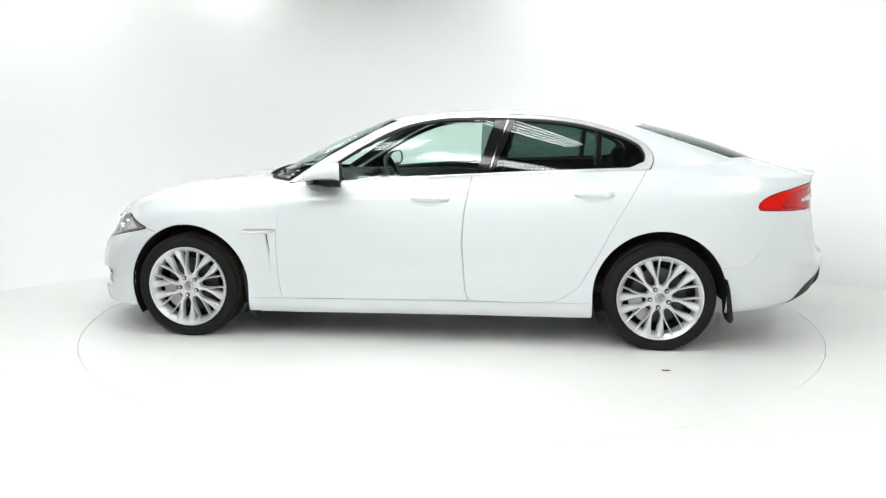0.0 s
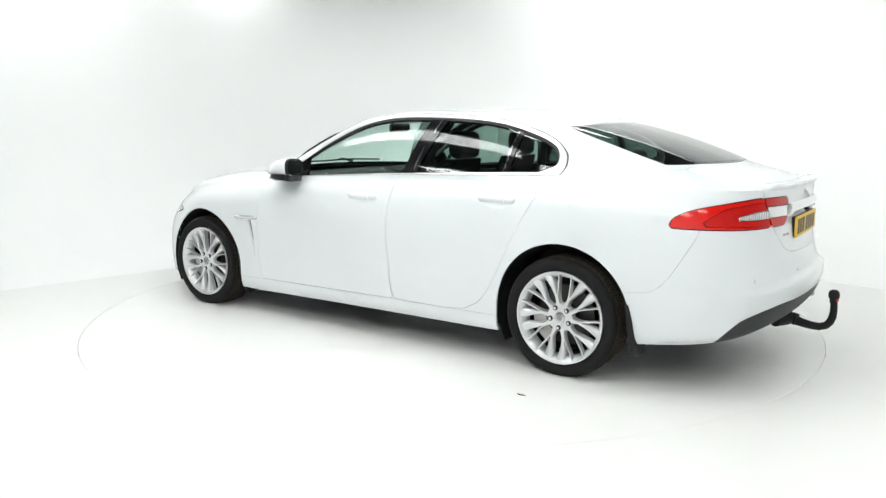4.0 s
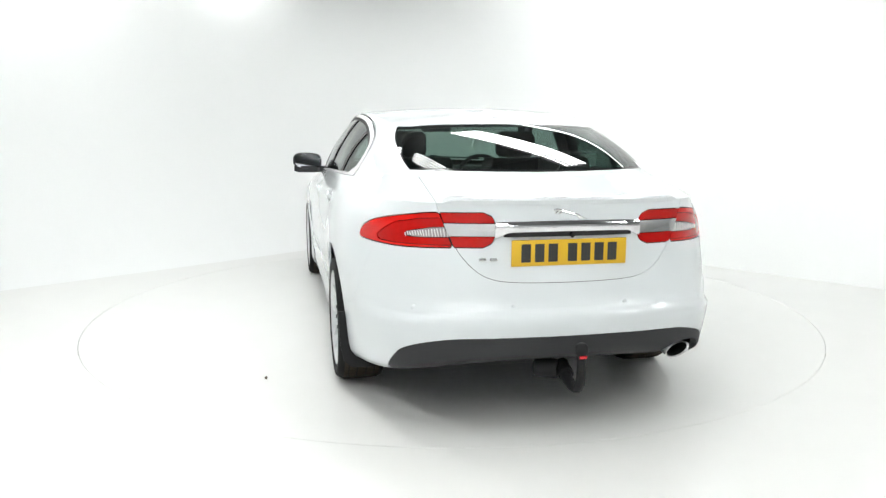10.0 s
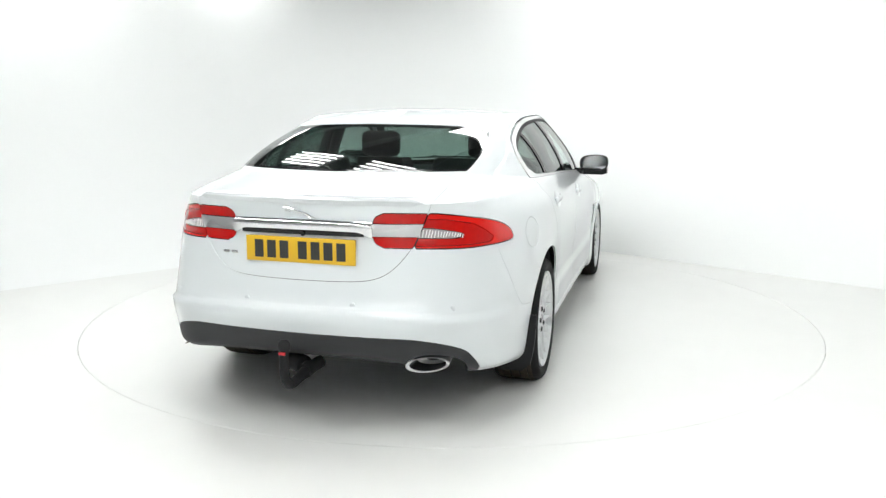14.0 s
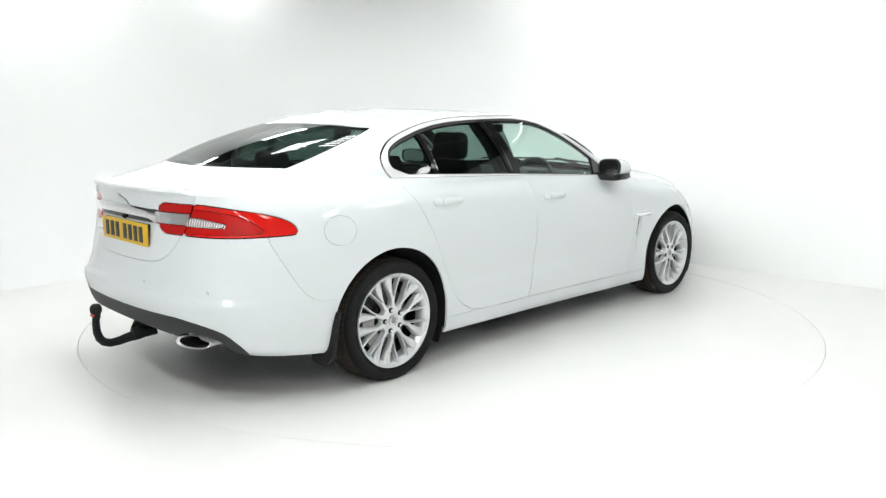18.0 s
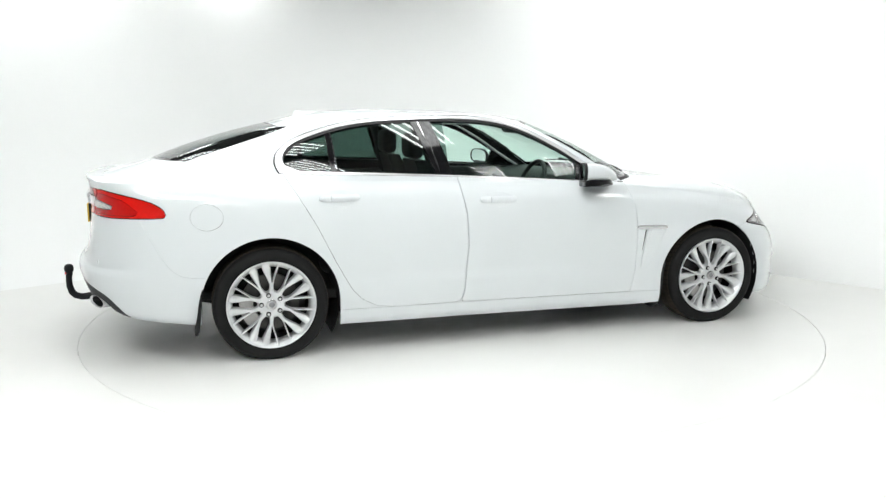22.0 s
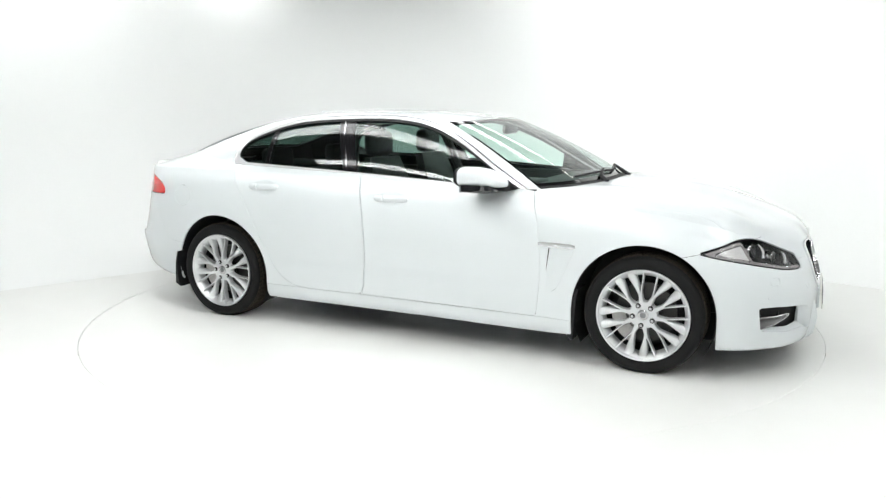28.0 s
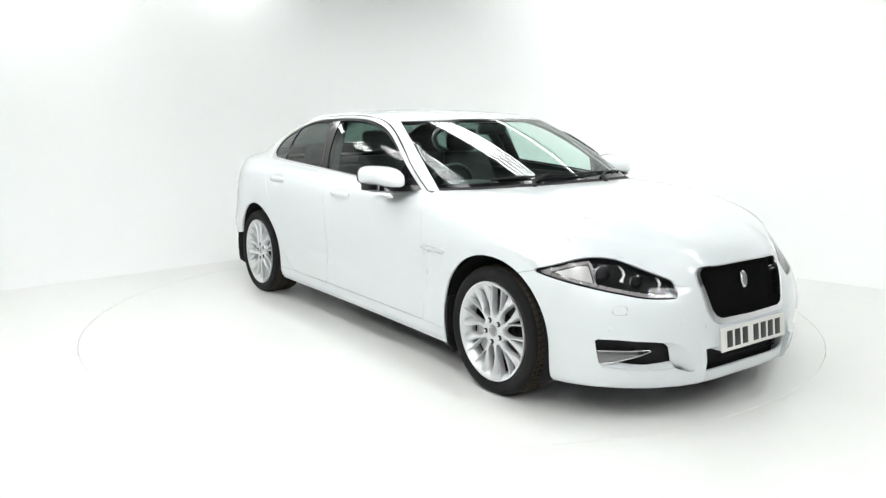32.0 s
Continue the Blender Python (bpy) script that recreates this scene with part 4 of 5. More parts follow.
def car_rear(car, surf):
    # chrome bar across the boot lid
    rows = []
    for k in range(-20, 21):
        y = k / 20 * .322
        p = surf.tail(y, .898)
        drop = .004 * (y / .33) ** 2
        x = p[0] - .004 - .009 * min(1, (1.02 - abs(k) / 20) / .2)
        rows.append([(x + .03, y, .935 - drop), (x - .001, y, .940 - drop), (x - .010, y, .932 - drop), (x - .015, y, .921 - drop), (x - .014, y, .913 - drop), (x + .03, y, .913 - drop)])
    strip = part("boot_bar", sweep_bm(rows), M_CHROME, car, "chrome bar above the plate", sharp=50)
    rows = []
    for k in range(-20, 21):
        y = k / 20 * .326
        low = .895 - .021 * min(1, max(0, (abs(y) - .262) / .05)) ** 1.5
        x = surf.tail(y, .898)[0] - .004 - .009 * min(1, (1.02 - abs(k) / 20) / .2)
        drop = .004 * (y / .33) ** 2
        rows.append([(x + .03, y, .9125 - drop), (x - .0135, y, .9125 - drop), (x - .008, y, low - drop), (x + .03, y, low - drop)])
    part("bar_underside", sweep_bm(rows), M_CHROME, strip, "darker lower face of the bar")
    rows = []
    for k in range(-16, 17):
        y = k / 16 * .286
        p = surf.tail(y, .885)
        rows.append([(p[0] + .01, y, .895), (p[0] - .013, y, .895), (p[0] - .008, y, .872), (p[0] + .01, y, .868)])
    part("lamp_recess", sweep_bm(rows), M_GLOSSBLACK, car, "black recess under the bar")
    p = surf.tail(0, .806)
    plate(car, "rear_plate", Matrix.Translation((p[0] - .006, 0, .804)) @ pose(0, 0, 0, 90, 0, -90) @ pose(0, 0, 0, 0, 0, 0), M_PLATEY, "yellow rear plate with plain dark bars")
    part("plate_frame", box_bm((p[0] - .003, -.252, .752), (p[0] + .02, .252, .858), .004), M_BLACK, car, "black plate frame")
    part("rear_camera", turn_bm([(.0005, -.012), (.008, -.010), (.008, .01)], 16, m=Matrix.Translation((p[0] - .008, -.012, .877)) @ pose(0, 0, 0, 0, 40, 0)), M_BLACK, car, "small black camera")
    # plain bright badge shapes
    q = surf.tail(0, .965)
    def on_lid(u, w):
        return (surf.tail(-u, .965)[0] - .005, -u, .965 + w)
    body = [(-.074, .020), (-.056, .021), (-.030, .013), (.0, .004), (.028, -.002), (.052, -.014), (.076, -.022)]
    badge = part("badge", tube_bm([on_lid(u, w) for u, w in body], [.004, .006, .0055, .0045, .0055, .0028, .0018], 8), M_CHROME, car, "slim bright badge shape")
    for a, b in (((-.050, .016), (-.068, .004)), ((-.036, .012), (-.052, .0)), ((.030, -.004), (.052, -.023))):
        part("badge_limb", tube_bm([on_lid(*a), on_lid(*b)], [.004, .0022], 6), M_CHROME, badge)
    for k, w in ((0, .030), (1, .030)):
        y = .375 - .045 * k
        q = surf.tail(y, .777)
        part("badge_bar", box_bm((q[0] - .004, y - w / 2, .771), (q[0] + .004, y + w / 2, .783), .002), M_BADGE, car)
    # spoiler lip on the boot's edge
    rows = []
    for k in range(-28, 29):
        y = k / 28 * .53
        x = surf.tail(y, 1.004)[0]
        e = max(0, min(1, (1 - abs(k) / 28) / .08))
        rows.append([(x + .11, y, 1.024 + .010 * e), (x + .04, y, 1.022 + .016 * e), (x - .002 - .008 * e, y, 1.016 + .019 * e), (x - .002 - .013 * e, y, 1.014 + .012 * e), (x + .002 - .006 * e, y, 1.006), (x + .05, y, 1.002)])
    part("boot_spoiler", sweep_bm(rows), M_PAINT, car, "white lip spoiler", sharp=35)
    # oval tail pipe on one side
    cut_back = Matrix(((1, -.55, 0, 0), (0, 1, 0, 0), (0, 0, 1, 0), (0, 0, 0, 1)))
    m = Matrix.Translation((-2.376, -.560, .326)) @ cut_back @ Matrix.Diagonal((-1, 1.25, .50, 1))
    pipe = part("tail_pipe", turn_bm([(.050, -.16), (.060, -.02), (.0655, .045), (.068, .052), (.064, .056), (.057, .048), (.055, -.05), (.0005, -.08)], 40, m=m), M_FRAME, car, "oval chrome tail pipe")
    part("pipe_bore", turn_bm([(.0563, .0465), (.0545, .02), (.054, -.06), (.0005, -.07)], 32, m=m), M_BLACK, pipe, "sooty bore")
    # tow bar: swan neck with ball
    neck = [(-2.36, -.03, .272), (-2.44, -.01, .262), (-2.50, 0, .248), (-2.55, 0, .239), (-2.59, 0, .238), (-2.622, 0, .249), (-2.643, 0, .273), (-2.653, 0, .305), (-2.656, 0, .34), (-2.654, 0, .375), (-2.651, 0, .405)]
    bar = part("tow_bar", tube_bm(neck, [.028, .028, .024, .022, .021, .021, .021, .020, .019, .018, .018], 14), M_BLACK, car, "black swan-neck tow bar with ball")
    part("collar", tube_bm([(-2.435, -.01, .266), (-2.475, -.005, .259)], .034, 14), M_BLACK, bar)
    part("ball", turn_bm([(.019, -.045), (.021, -.022), (.027, -.016), (.029, 0), (.026, .016), (.015, .026), (.0005, .027)], 20, m=Matrix.Translation((-2.651, 0, .424)) @ pose(0, 0, 0, 0, -90, 0)), M_BLACK, bar, "black tow ball cover")
    part("socket", turn_bm([(.0005, -.06), (.040, -.06), (.043, -.05), (.043, .04), (.036, .045), (.0005, .045)], 20, m=Matrix.Translation((-2.40, .07, .272)) @ pose(0, 0, 0, 0, 0, 60)), M_BLACK, bar, "black trailer socket")
    part("reflector_dot", box_bm((-2.676, -.016, .389), (-2.666, .016, .402), .003), M_REDSPOT, bar, "small red marker")
    part("cross_member", tube_bm([(-2.24, -.40, .33), (-2.26, 0, .32), (-2.24, .40, .33)], .028, 8), M_BLACK, car, "black tow bar cross member")
    for y in (-.66, -.25, .25, .66):
        q = surf.tail(y, .582 if abs(y) < .5 else .573)
        m = Matrix.Translation(tuple(q)) @ Vector((-.95, .4 * y, 0)).to_track_quat("X", "Z").to_matrix().to_4x4()
        part("parking_sensor", turn_bm([(.012, -.004), (.012, .001), (.0095, .002), (.0005, .002)], 16, m=m), M_PAINT, car)
    # roof fin: rises to the rear, cut off steeply
    rows = []
    for k in range(9):
        f = k / 8
        h = .010 + .044 * f ** 1.5 if k < 8 else .012
        w = .004 + .012 * math.sin(math.pi * (.15 + .7 * f))
        x = -1.07 - .145 * f
        z = 1.398 - .034 * f
        rows.append([(x, -w, z - .01), (x, -w * .55, z + h * .4), (x - .012 * f, 0, z + h), (x, w * .55, z + h * .4), (x, w, z - .01)])
    part("roof_aerial", sweep_bm(rows), M_PAINT, car, "white shark-fin aerial")


def car_sides(car, surf):
    for sd in (1, -1):
        # handles
        for x0, x1, z in ((.012, -.221, .882), (-.955, -1.187, .918)):
            def grip(fa, fb, full):
                rows = []
                for k in range(13):
                    f = fa + (fb - fa) * k / 12
                    x = x0 + (x1 - x0) * f
                    y = surf.side(x, z)[1]
                    lift = .004 + .012 * min(1, math.sin(math.pi * (.04 + .92 * f)) * 2.0)
                    h = .0205 * min(1, (math.sin(math.pi * (.02 + .96 * f)) * 4.5)) ** .5
                    rows.append([(x, sd * (y + lift - .016), z - h * .7), (x, sd * (y + lift - .008), z - h), (x, sd * (y + lift), z - h * .55), (x, sd * (y + lift + .003), z), (x, sd * (y + lift), z + h * .55), (x, sd * (y + lift - .008), z + h), (x, sd * (y + lift - .016), z + h * .7)])
                return sweep_bm(rows)
            handle = part("door_handle", grip(0, .715, 1), M_PAINT, car, "white bar handle")
            part("lock_cover", grip(.735, 1, 0), M_PAINT, handle)
        # wing vent: bright blade, and a slit under it
        rows = []
        for k in range(9):
            f = k / 8
            x, z = 1.062 - .214 * f, .669 + .005 * f
            y = surf.side(x, z)[1]
            h = .0135 if 0 < k < 8 else .008
            rows.append([(x, sd * (y - .01), z - h), (x, sd * (y + .007), z - h * .8), (x, sd * (y + .010), z), (x, sd * (y + .006), z + h), (x, sd * (y - .01), z + h)])
        vent = part("wing_vent", sweep_bm(rows), M_BAND, car, "chrome wing vent blade")
        rows = []
        for k in range(9):
            f = k / 8
            x, z = .912 - .018 * f, .654 - .13 * f
            y = surf.side(x, z)[1]
            w = .0032 * (1 - f) + .0003
            rows.append([(x - w, sd * (y - .01), z), (x - w, sd * (y + .0025), z), (x + w, sd * (y + .0025), z), (x + w, sd * (y - .01), z)])
        part("vent_slit", sweep_bm(rows), M_BLACK, vent, "black vent slit")
        rows = []
        for k in range(9):
            f = k / 8
            x, z = .912 - .028 * f + .003, .652 - .25 * f
            y = surf.side(x, z)[1]
            h = .010 * (1 - f) + .002
            rows.append([(x + .040, sd * (y - .004), z), (x + .040, sd * (y + .0006), z), (x + .012, sd * (y + h * .7), z), (x + .003, sd * (y + h), z), (x + .002, sd * (y - .004), z)])
        part("vent_lip", sweep_bm(rows), M_PAINT, vent)
        # mirrors: white cap, black rim and underside, glass facing back
        n = 24

        def shell(x, s, drop=0.0, flat=.68):
            row = []
            for j in range(n):
                a = 2 * math.pi * j / n
                ey, ez = math.cos(a), math.sin(a)
                py = .107 * math.copysign(abs(ey) ** flat, ey) * s
                pz = (.062 if ez > 0 else .056) * math.copysign(abs(ez) ** flat, ez) * s
                row.append((x + .012 - .32 * py, sd * (.963 + py), 1.034 + .05 * py + pz + drop))
            return row
        sizes = ((.648, .20, -.034), (.638, .38, -.028), (.614, .58, -.019), (.578, .76, -.010), (.530, .90, -.003), (.475, .98, 0), (.432, 1.0, 0), (.424, .99, 0))
        mirror = part("door_mirror", sweep_bm([shell(*q) for q in sizes]), M_PAINT, car, "white door mirror with black base", sharp=60)
        part("mirror_rim", sweep_bm([shell(.431, 1.006), shell(.416, 1.006), shell(.411, .97), shell(.413, .90), shell(.423, .86)]), M_BLACK, mirror, "black mirror surround")
        part("mirror_glass", sweep_bm([shell(.421, .89), shell(.4165, .89)]), M_CHROME, mirror, "mirror glass")
        base = []
        for k in range(11):
            f = k / 10
            y = .815 + .246 * f
            t = math.sin(math.pi * min(.5, .5 * (1 - f) / .18 + .06)) if f > .8 else 1
            xf, xr = .685 - .07 * f - .05 * (1 - t), .455 - .035 * min(1, f * 2) + .04 * (1 - t)
            if f < .25:
                xr += .03
            lo, hi = .946 + .020 * max(0, .3 - f) + .006 * f + .010 * (1 - t), .983 + .010 * f - .004 * (1 - t)
            xf, xr, hi = xf - .3 * max(0, y - .96), xr - .3 * max(0, y - .96) + .008, hi + .006
            base.append([(xf, sd * y, lo + .012), (xf - .02, sd * y, hi), (xr, sd * y, hi + .003), (xr, sd * y, lo), (xf - .05, sd * y, lo)])
        part("mirror_base", sweep_bm(base), M_GLOSSBLACK, mirror, "black mirror base and underside")
        # mud flaps
        for cx, z0 in ((AXLE_R, .160), (AXLE_F, .118)):
            rows = []
            for k in range(9):
                f = k / 8
                z = z0 + (.43 - z0) * f
                dx = math.sqrt(max(0, ARCH ** 2 - (z - HUB_Z) ** 2)) if z > HUB_Z else ARCH
                x = cx + (.010 if cx > 0 else .002) - dx - .004 - .03 * (1 - f) ** 2
                t = (.005 if cx < 0 else .009) + .014 * (1 - f) if k else .010
                q = (.916 if cx > 0 else .932) - .03 * (1 - f) ** 3 - (.03 if k == 0 else 0)
                rows.append([(x - t, sd * q, z), (x + t * .6, sd * q, z), (x + t * .6, sd * .76, z), (x - t, sd * .76, z)])
            part("mud_flap", sweep_bm(rows), M_BLACK, car, "black rubber mud flap")


def cabin(car):
    """Seats, dash, wheel and trim seen through the glass."""
    part("cabin_floor", box_bm((-1.6, -.76, .30), (1.0, .76, .36), .01), M_CARPET, car, "black carpet")
    part("parcel_shelf", box_bm((-2.02, -.60, .985), (-1.45, .60, 1.005), .006), M_CARPET, car, "black parcel shelf")
    for sd in (1, -1):
        part("door_trim", box_bm((-1.04, sd * .80 - .02, .36), (.80, sd * .80 + .02, .965), .015), M_DASH, car, "dark door trim")
    rows = []
    for k in range(-10, 11):
        y = k / 10 * .74
        f = abs(k) / 10
        rows.append([(.98 - .12 * f * f, y, .95), (.80 - .05 * f, y, .975), (.55, y, .955), (.47, y, .90), (.50, y, .70), (.80, y, .60)])
    part("dashboard", sweep_bm(rows), M_DASH, car, "dark dashboard")
    part("instrument_hood", box_bm((.46, -.52, .92), (.68, -.22, .985), .03, 3), M_DASH, car, "dark instrument hood")
    part("centre_console", box_bm((-.35, -.13, .36), (.60, .13, .62), .03), M_DASH, car, "dark centre console")

    def seat(x, y, rear=False):
        w = .25
        s = part("front_seat" if not rear else "rear_seat", box_bm((x - .25, y - w, .42), (x + .27, y + w, .60), .06, 3), M_LEATHER, car, "charcoal leather seat")
        rows = []
        for k in range(9):
            f = k / 8
            z = .52 + .58 * f
            bx = x - .22 - .20 * f
            ww = w * (1 - .22 * f ** 3)
            t = .075 * (1 - .35 * f)
            rows.append([(bx - t, y - ww * .8, z), (bx + t * .6, y - ww, z), (bx + t * (.9 if 0 < k < 8 else .4), y - ww * .6, z), (bx + t * .7, y, z), (bx + t * (.9 if 0 < k < 8 else .4), y + ww * .6, z), (bx + t * .6, y + ww, z), (bx - t, y + ww * .8, z)])
        part("backrest", sweep_bm(rows), M_LEATHER, s, sharp=60)
        hx = x - .44
        part("headrest", box_bm((hx - .05, y - .135, 1.105), (hx + .05, y + .135, 1.275), .045, 3), M_LEATHER, s)
        for dy in (-.05, .05):
            part("headrest_post", tube_bm([(hx + .01, y + dy, 1.05), (hx, y + dy, 1.13)], .007, 8), M_SATIN, s)
    for y in (-.37, .37):
        seat(-.06, y)
    bench = part("rear_bench", box_bm((-1.15, -.66, .42), (-.62, .66, .60), .06, 3), M_LEATHER, car, "charcoal leather rear bench")
    rows = []
    for k in range(6):
        f = k / 5
        z, bx = .52 + .46 * f, -1.08 - .22 * f
        rows.append([(bx - .06, -.62, z), (bx + .07, -.66, z), (bx + .08, 0, z), (bx + .07, .66, z), (bx - .06, .62, z)])
    part("backrest", sweep_bm(rows), M_LEATHER, bench)
    for y in (-.40, .40):
        part("headrest", box_bm((-1.385, y - .15, 1.0), (-1.29, y + .15, 1.15), .04, 3), M_LEATHER, bench)
    # steering wheel on the right-hand side
    rim = [(0, .185 * math.cos(a), .185 * math.sin(a)) for a in np.linspace(0, 2 * math.pi, 33)]
    sw = part("steering_wheel", tube_bm(rim, .0155, 10), M_LEATHER, car, "black leather steering wheel")
    part("wheel_boss", box_bm((-.02, -.07, -.06), (.02, .07, .05), .02, 3), M_DASH, sw)
    for a in (0, 180, 270):
        c, s = math.cos(radians(a)), math.sin(radians(a))
        part("wheel_spoke", tube_bm([(0, .05 * c, .04 * s), (0, .18 * c, .18 * s)], .012, 8), M_SATIN, sw)
    sw.matrix_basis = pose(.33, -.37, .90, 0, 22, 0)
    part("rear_view_mirror", box_bm((.30, -.115, 1.255), (.335, .115, 1.32), .02, 3), M_BLACK, car, "black rear-view mirror")
    part("headlining", box_bm((-1.25, -.56, 1.325), (.05, .56, 1.335), .003), M_FIX, car, "pale headlining")
    for sd in (1, -1):
        part("pillar_trim", tube_bm([(-.43, sd * .80, .95), (-.50, sd * .70, 1.2), (-.56, sd * .62, 1.34)], .035, 8), M_DASH, car, "dark pillar trim")
    part("scuttle_tray", box_bm((.90, -.66, .90), (1.10, .66, .955), .01), M_BLACK, car, "black scuttle tray")


def build_wheel(car, sd, front):
    """One wheel: its barrel, with tyre, spokes, nuts, disc and caliper as parts. The x axis of the parts points out of the car."""
    wide = 0.122
    wheel = part("wheel", turn_bm([(.235, -.19), (.246, -.185), (.243, -.10), (.236, -.03), (.240, -.006), (.2455, .0), (.2515, .001), (.253, -.004), (.250, -.014), (.247, -.03), (.252, -.18)], 72), M_ALLOY, car, "silver alloy multi-spoke wheel")
    prof = [(.248, -.022), (.254, -.008), (.262, -.002), (.285, .006), (.303, .006), (.314, -.003), (.319, -.012), (.3240, -.026), (.3262, -.12), (.3240, -.205), (.318, -.225), (.30, -.235), (.26, -.225), (.248, -.19)]
    part("tyre", turn_bm(prof, 72), M_TYRE, wheel, "black road tyre")
    # tread blocks
    bm = bmesh.new()
    n = 64
    for k in range(n):
        a = 2 * math.pi * k / n
        for j, (x0, x1) in enumerate(((-.047, -.027), (-.088, -.052), (-.135, -.095), (-.176, -.142), (-.204, -.182))):
            box_bm((x0, -.0130, .320), (x1, .0130, .3284 if 0 < j < 4 else .3262), 0, bm=bm)
            vs = list(bm.verts)[-8:]
            bmesh.ops.rotate(bm, verts=vs, cent=(0, 0, 0), matrix=Matrix.Rotation(a + (.02 if j % 2 else 0), 3, "X"))
    tagged(part("tread", bm, M_TREAD, wheel, "dusty tread blocks", smooth=False), kind="stuff")
    part("rim_dish", turn_bm([(.2470, -.0035), (.2400, -.0080), (.2300, -.0180), (.2210, -.0330), (.2160, -.0520), (.2140, -.075), (.2170, -.075)], 72), M_ALLOY, wheel, "silver dished rim")
    # deep barrel, its shade painted in by the dark alloy colour
    part("inner_barrel", turn_bm([(.2165, -.072), (.2120, -.10), (.2100, -.19), (.02, -.19)], 48), M_RIMIN, wheel, "wheel barrel with its shade put into the colour")
    part("brake_disc", turn_bm([(.0005, -.085), (.07, -.085), (.075, -.10), (.165, -.10), (.165, -.125), (.07, -.125)], 48), M_DISC, wheel, "iron brake disc")
    bm = bmesh.new()
    out = arc_points(0, 0, .178, 150, 215, 8) + arc_points(0, 0, .10, 215, 150, 8)
    slab_bm(out, .06, Matrix.Translation((-.085, 0, 0)) @ pose(0, 0, 0, 90, 0, 90) @ Matrix.Translation((0, 0, -.03)), bm=bm)
    part("brake_caliper", bm, M_CALIPER, wheel, "cast brake caliper")

    def limb(keys):
        """A spoke limb through keys of (angle, radius, half width, face depth), rounded across."""
        k = np.array(keys, float)
        k = np.vstack([2 * k[0] - k[1], k, 2 * k[-1] - k[-2]])
        rows = []
        for i in range(len(keys) - 1):
            for t in np.arange(4 if i < len(keys) - 2 else 5) / 4:
                a, b, c, d = k[i], k[i + 1], k[i + 2], k[i + 3]
                ang, r, w, x = 0.5 * (2 * b + (c - a) * t + (2 * a - 5 * b + 4 * c - d) * t * t + (3 * b - a - 3 * c + d) * t ** 3)
                c0, s0 = math.cos(radians(ang)), math.sin(radians(ang))
                prof = [(-w * 1.15, x - .034), (-w * 1.03, x - .010), (-w * .72, x - .0015), (0, x), (w * .72, x - .0015), (w * 1.03, x - .010), (w * 1.15, x - .034)]
                rows.append([(px, -s0 * r + u * c0, c0 * r + u * s0) for u, px in prof])
        return sweep_bm(rows)
    for k in range(10):
        a = 36 * k + 18
        broad = 1 if k % 2 else -1
        bm = limb([(a, .058, .0205, -.019), (a, .085, .0125, -.0175), (a, .110, .0105, -.018), (a, .128, .0120, -.019)])
        for sg in (-1, 1):
            if sg == broad:
                keys = [(a + sg * 1.8, .108, .0055, -.0185), (a + sg * 4.4, .145, .0115, -.0225), (a + sg * 7.0, .188, .0190, -.0230), (a + sg * 8.3, .226, .0235, -.0155), (a + sg * 8.5, .246, .0265, -.0055)]
            else:
                keys = [(a + sg * 2.0, .108, .0045, -.0180), (a + sg * 4.8, .145, .0042, -.0175), (a + sg * 7.4, .188, .0043, -.0150), (a + sg * 8.8, .226, .0050, -.0095), (a + sg * 9.2, .246, .0095, -.0050)]
            me = bpy.data.meshes.new("limb")
            piece = limb(keys)
            piece.to_mesh(me)
            piece.free()
            bm.from_mesh(me)
            bpy.data.meshes.remove(me)
        part("spoke", bm, M_ALLOY, wheel, sharp=50)
    part("hub", turn_bm([(.080, -.050), (.078, -.028), (.072, -.020), (.033, -.018), (.031, -.022), (.0005, -.022)], 48), M_ALLOY, wheel)
    for k in range(5):
        a = radians(72 * k)
        m = Matrix.Translation((-.018, -math.sin(a) * .057, math.cos(a) * .057))
        part("wheel_nut", turn_bm([(.0145, -.003), (.0145, .0015), (.0120, .002), (.0115, -.001), (.0090, .007), (.0005, .0075)], 12, m=m), M_NUT, wheel)
        part("nut_cap", turn_bm([(.0080, .0074), (.0070, .0095), (.0005, .0098)], 10, m=m), M_ALLOY, wheel)
    part("centre_cap", turn_bm([(.030, -.024), (.029, -.018), (.024, -.016), (.0005, -.0155)], 32), M_SATIN, wheel, "silver centre cap")
    part("cap_badge", turn_bm([(.0165, -.0165), (.0160, -.0148), (.0080, -.0140), (.0005, -.0142)], 24), M_EMBLEM, wheel, "small grey badge disc")
    y = 0.921
    level_axle = pose(0, 0, 0, -LEAN, 0, 0)
    if sd > 0:
        wheel.matrix_basis = level_axle @ pose(AXLE_F if front else AXLE_R, y, HUB_Z - .0085, 0, 0, 90) @ pose(0, 0, 0, 27 if front else 29, 0, 0)
    else:
        wheel.matrix_basis = level_axle @ pose(AXLE_F if front else AXLE_R, -y, HUB_Z - .0085, 0, 0, -90) @ pose(0, 0, 0, 28 if front else 16, 0, 0)
    return wheel


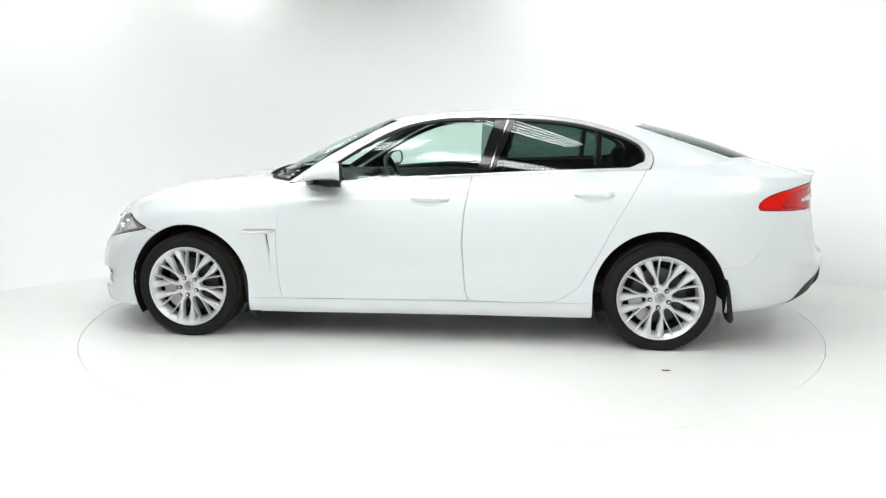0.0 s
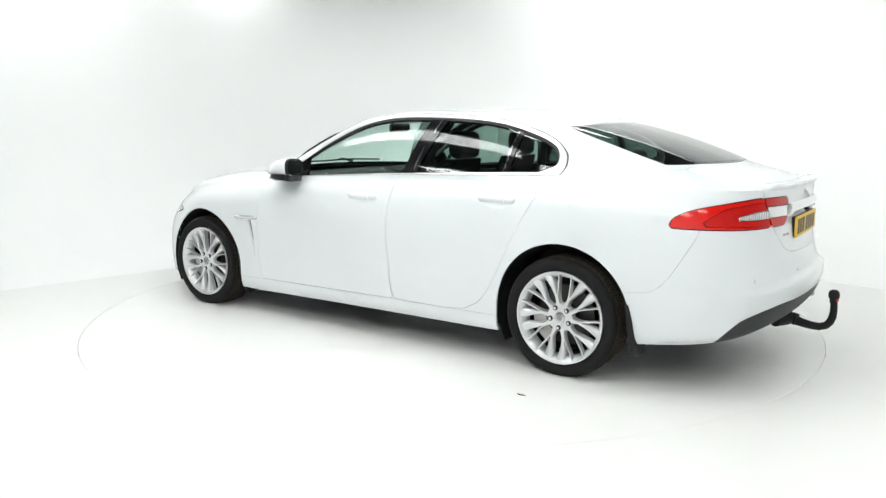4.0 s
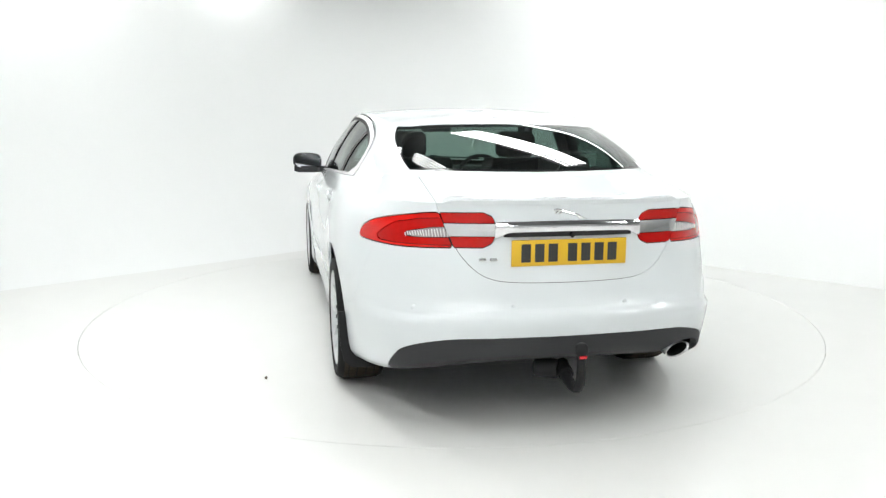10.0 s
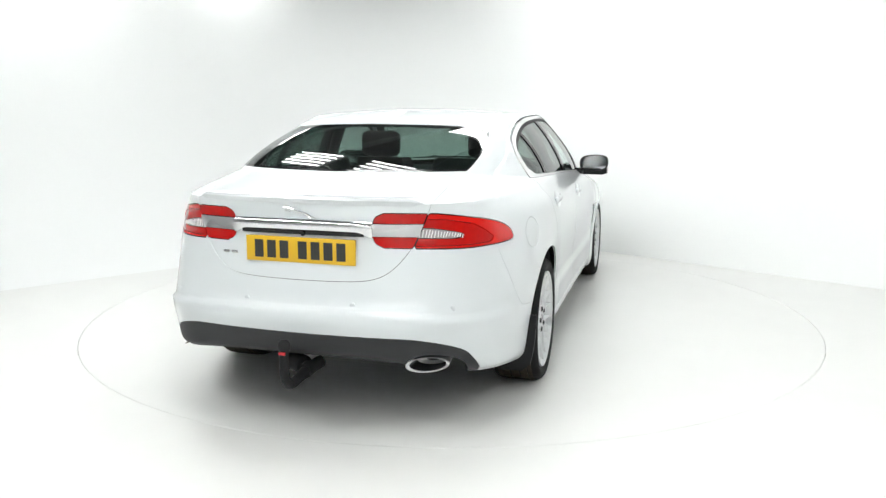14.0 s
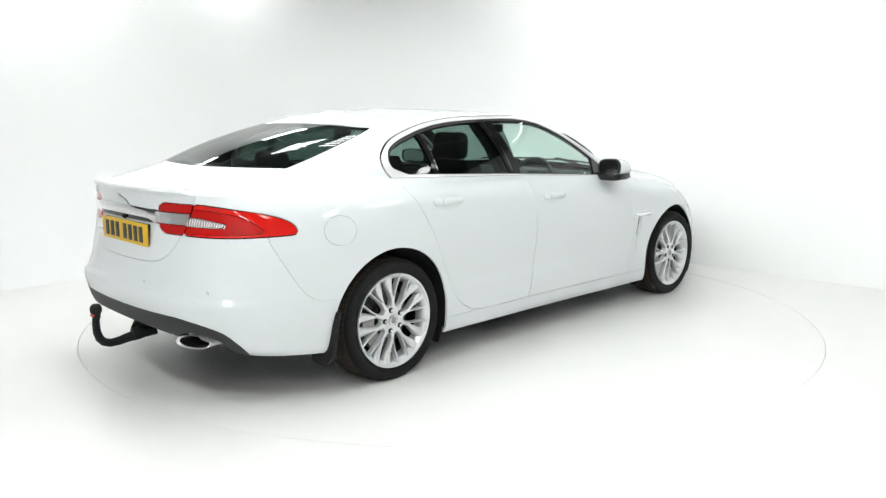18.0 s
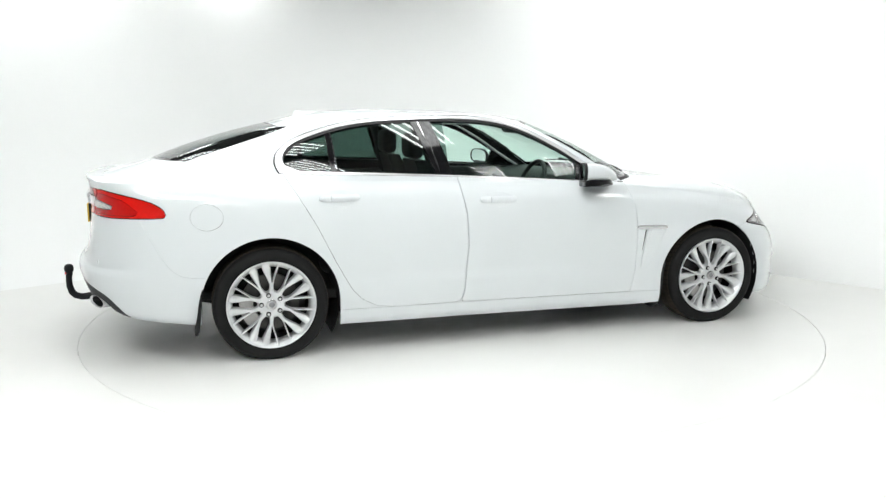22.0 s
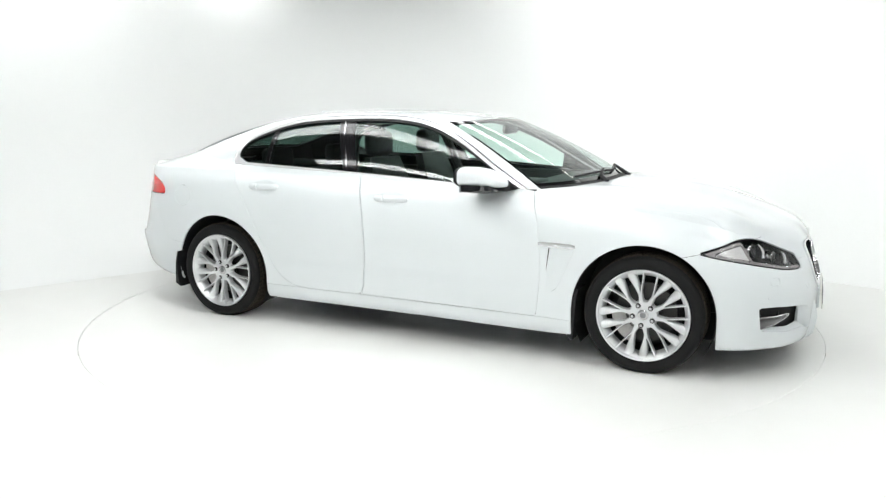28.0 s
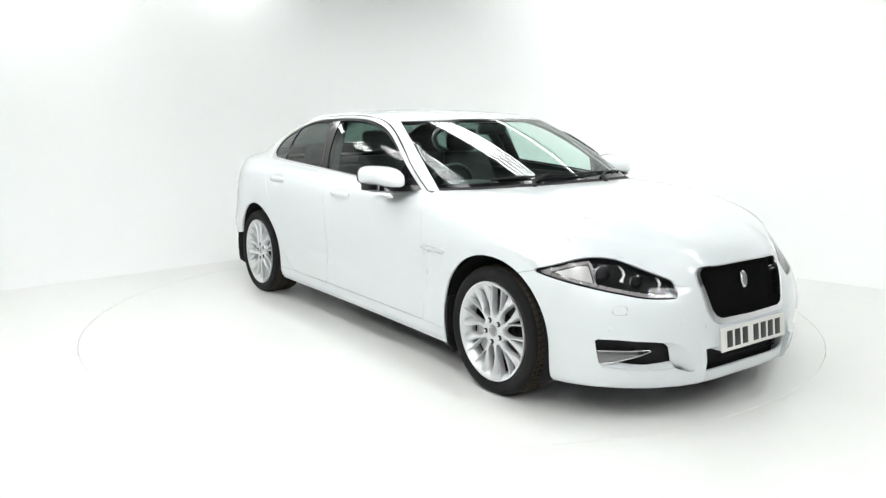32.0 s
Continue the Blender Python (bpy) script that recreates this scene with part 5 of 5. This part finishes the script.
def under_car(car):
    # floor pan and wheel housings
    bm = box_bm((-2.2, -.62, .30), (2.10, .62, .36), .02)
    box_bm((-1.05, -.86, .185), (1.03, .86, .24), .01, bm=bm)
    part("underbody", bm, M_BLACK, car, "black underbody")
    for cx in (AXLE_F, AXLE_R):
        for sd in (1, -1):
            big, cx2, cz2 = (ARCH + .002, cx - .010, HUB_Z - .004) if cx > 0 else (ARCH + .005, cx + .004, HUB_Z - .003)
            bm = bmesh.new()
            rows = []
            for k in range(25):
                a = radians(-30 + (240 if cx > 0 else 216) * k / 24)
                rows.append([bm.verts.new((cx2 + (big - .002) * math.cos(a), sd * y, cz2 + (big - .002) * math.sin(a))) for y in (.895, .55)])
            for p, q in zip(rows, rows[1:]):
                bm.faces.new((p[0], q[0], q[1], p[1]))
            bm.faces.new([r[1] for r in rows])
            part("wheel_arch_liner", bm, M_BLACK, car, "black wheel arch liner")


car, surf = build_car()
for sd in (1, -1):
    for front in (True, False):
        build_wheel(car, sd, front)
under_car(car)
cabin(car)
studio()
# rows of tubes, parallel to the straight wall; the last five are added fill
for across, start, end, tubes in ((1.2, -1.0, .75, 5), (2.5, -2.1, 1.9, 1), (-.62, -1.9, -1.1, 5), (-.62, -.65, 2.0, 5),
                                  (-1.8, -3.9, -3.15, 5), (-1.8, -2.5, .7, 5), (-2.3, .95, 2.9, 5),
                                  # unseen rows added near the camera and at right as fill light
                                  (-4.0, -1.5, 2.4, 5), (-4.9, 2.6, 5.6, 5), (-.4, 3.6, 6.4, 5), (.9, 2.7, 4.5, 5), (-3.2, 3.1, 5.6, 5)):
    batten(across, start, end, tubes)
# short rows along the other wall
for start, end in ((-1.15, -.45), (.30, 1.05)):
    batten(-3.82, start, end, 2, turned=True)


def crumb():
    bm = bmesh.new()
    rnd = random.Random(4)
    for k in range(5):
        g = bmesh.ops.create_icosphere(bm, subdivisions=1, radius=.004 + .004 * rnd.random(), matrix=Matrix.Translation((.009 * (k - 2), .006 * rnd.random(), .0025)) @ Matrix.Diagonal((1.6, 1, .5, 1)))
        for v in g["verts"]:
            v.co += Vector((rnd.uniform(-.002, .002), rnd.uniform(-.002, .002), 0))
    return tagged(part("dirt_crumb", bm, M_DIRT), "small dark crumb of dirt on the turntable", "dirt")


dirt = crumb()


def motions():
    rows = []
    for k in range(65):
        t = k * 0.5
        a = AXIS_DEG + SPIN * t
        rows.append((t, pose(0, 0, 0, 0, 0, a) @ pose(.128, .0184, .005, LEAN, 0, 0)))
    walk(car, rows)
    walk(dirt, [(k * 0.5, pose(0, 0, 0, 0, 0, AXIS_DEG + SPIN * k * 0.5) @ pose(-1.3326, 1.3056, 0.0)) for k in range(65)])
    walk(bpy.data.objects["turntable"], [(k * 0.5, pose(0, 0, 0, 0, 0, SPIN * k * 0.5)) for k in range(65)])


motions()
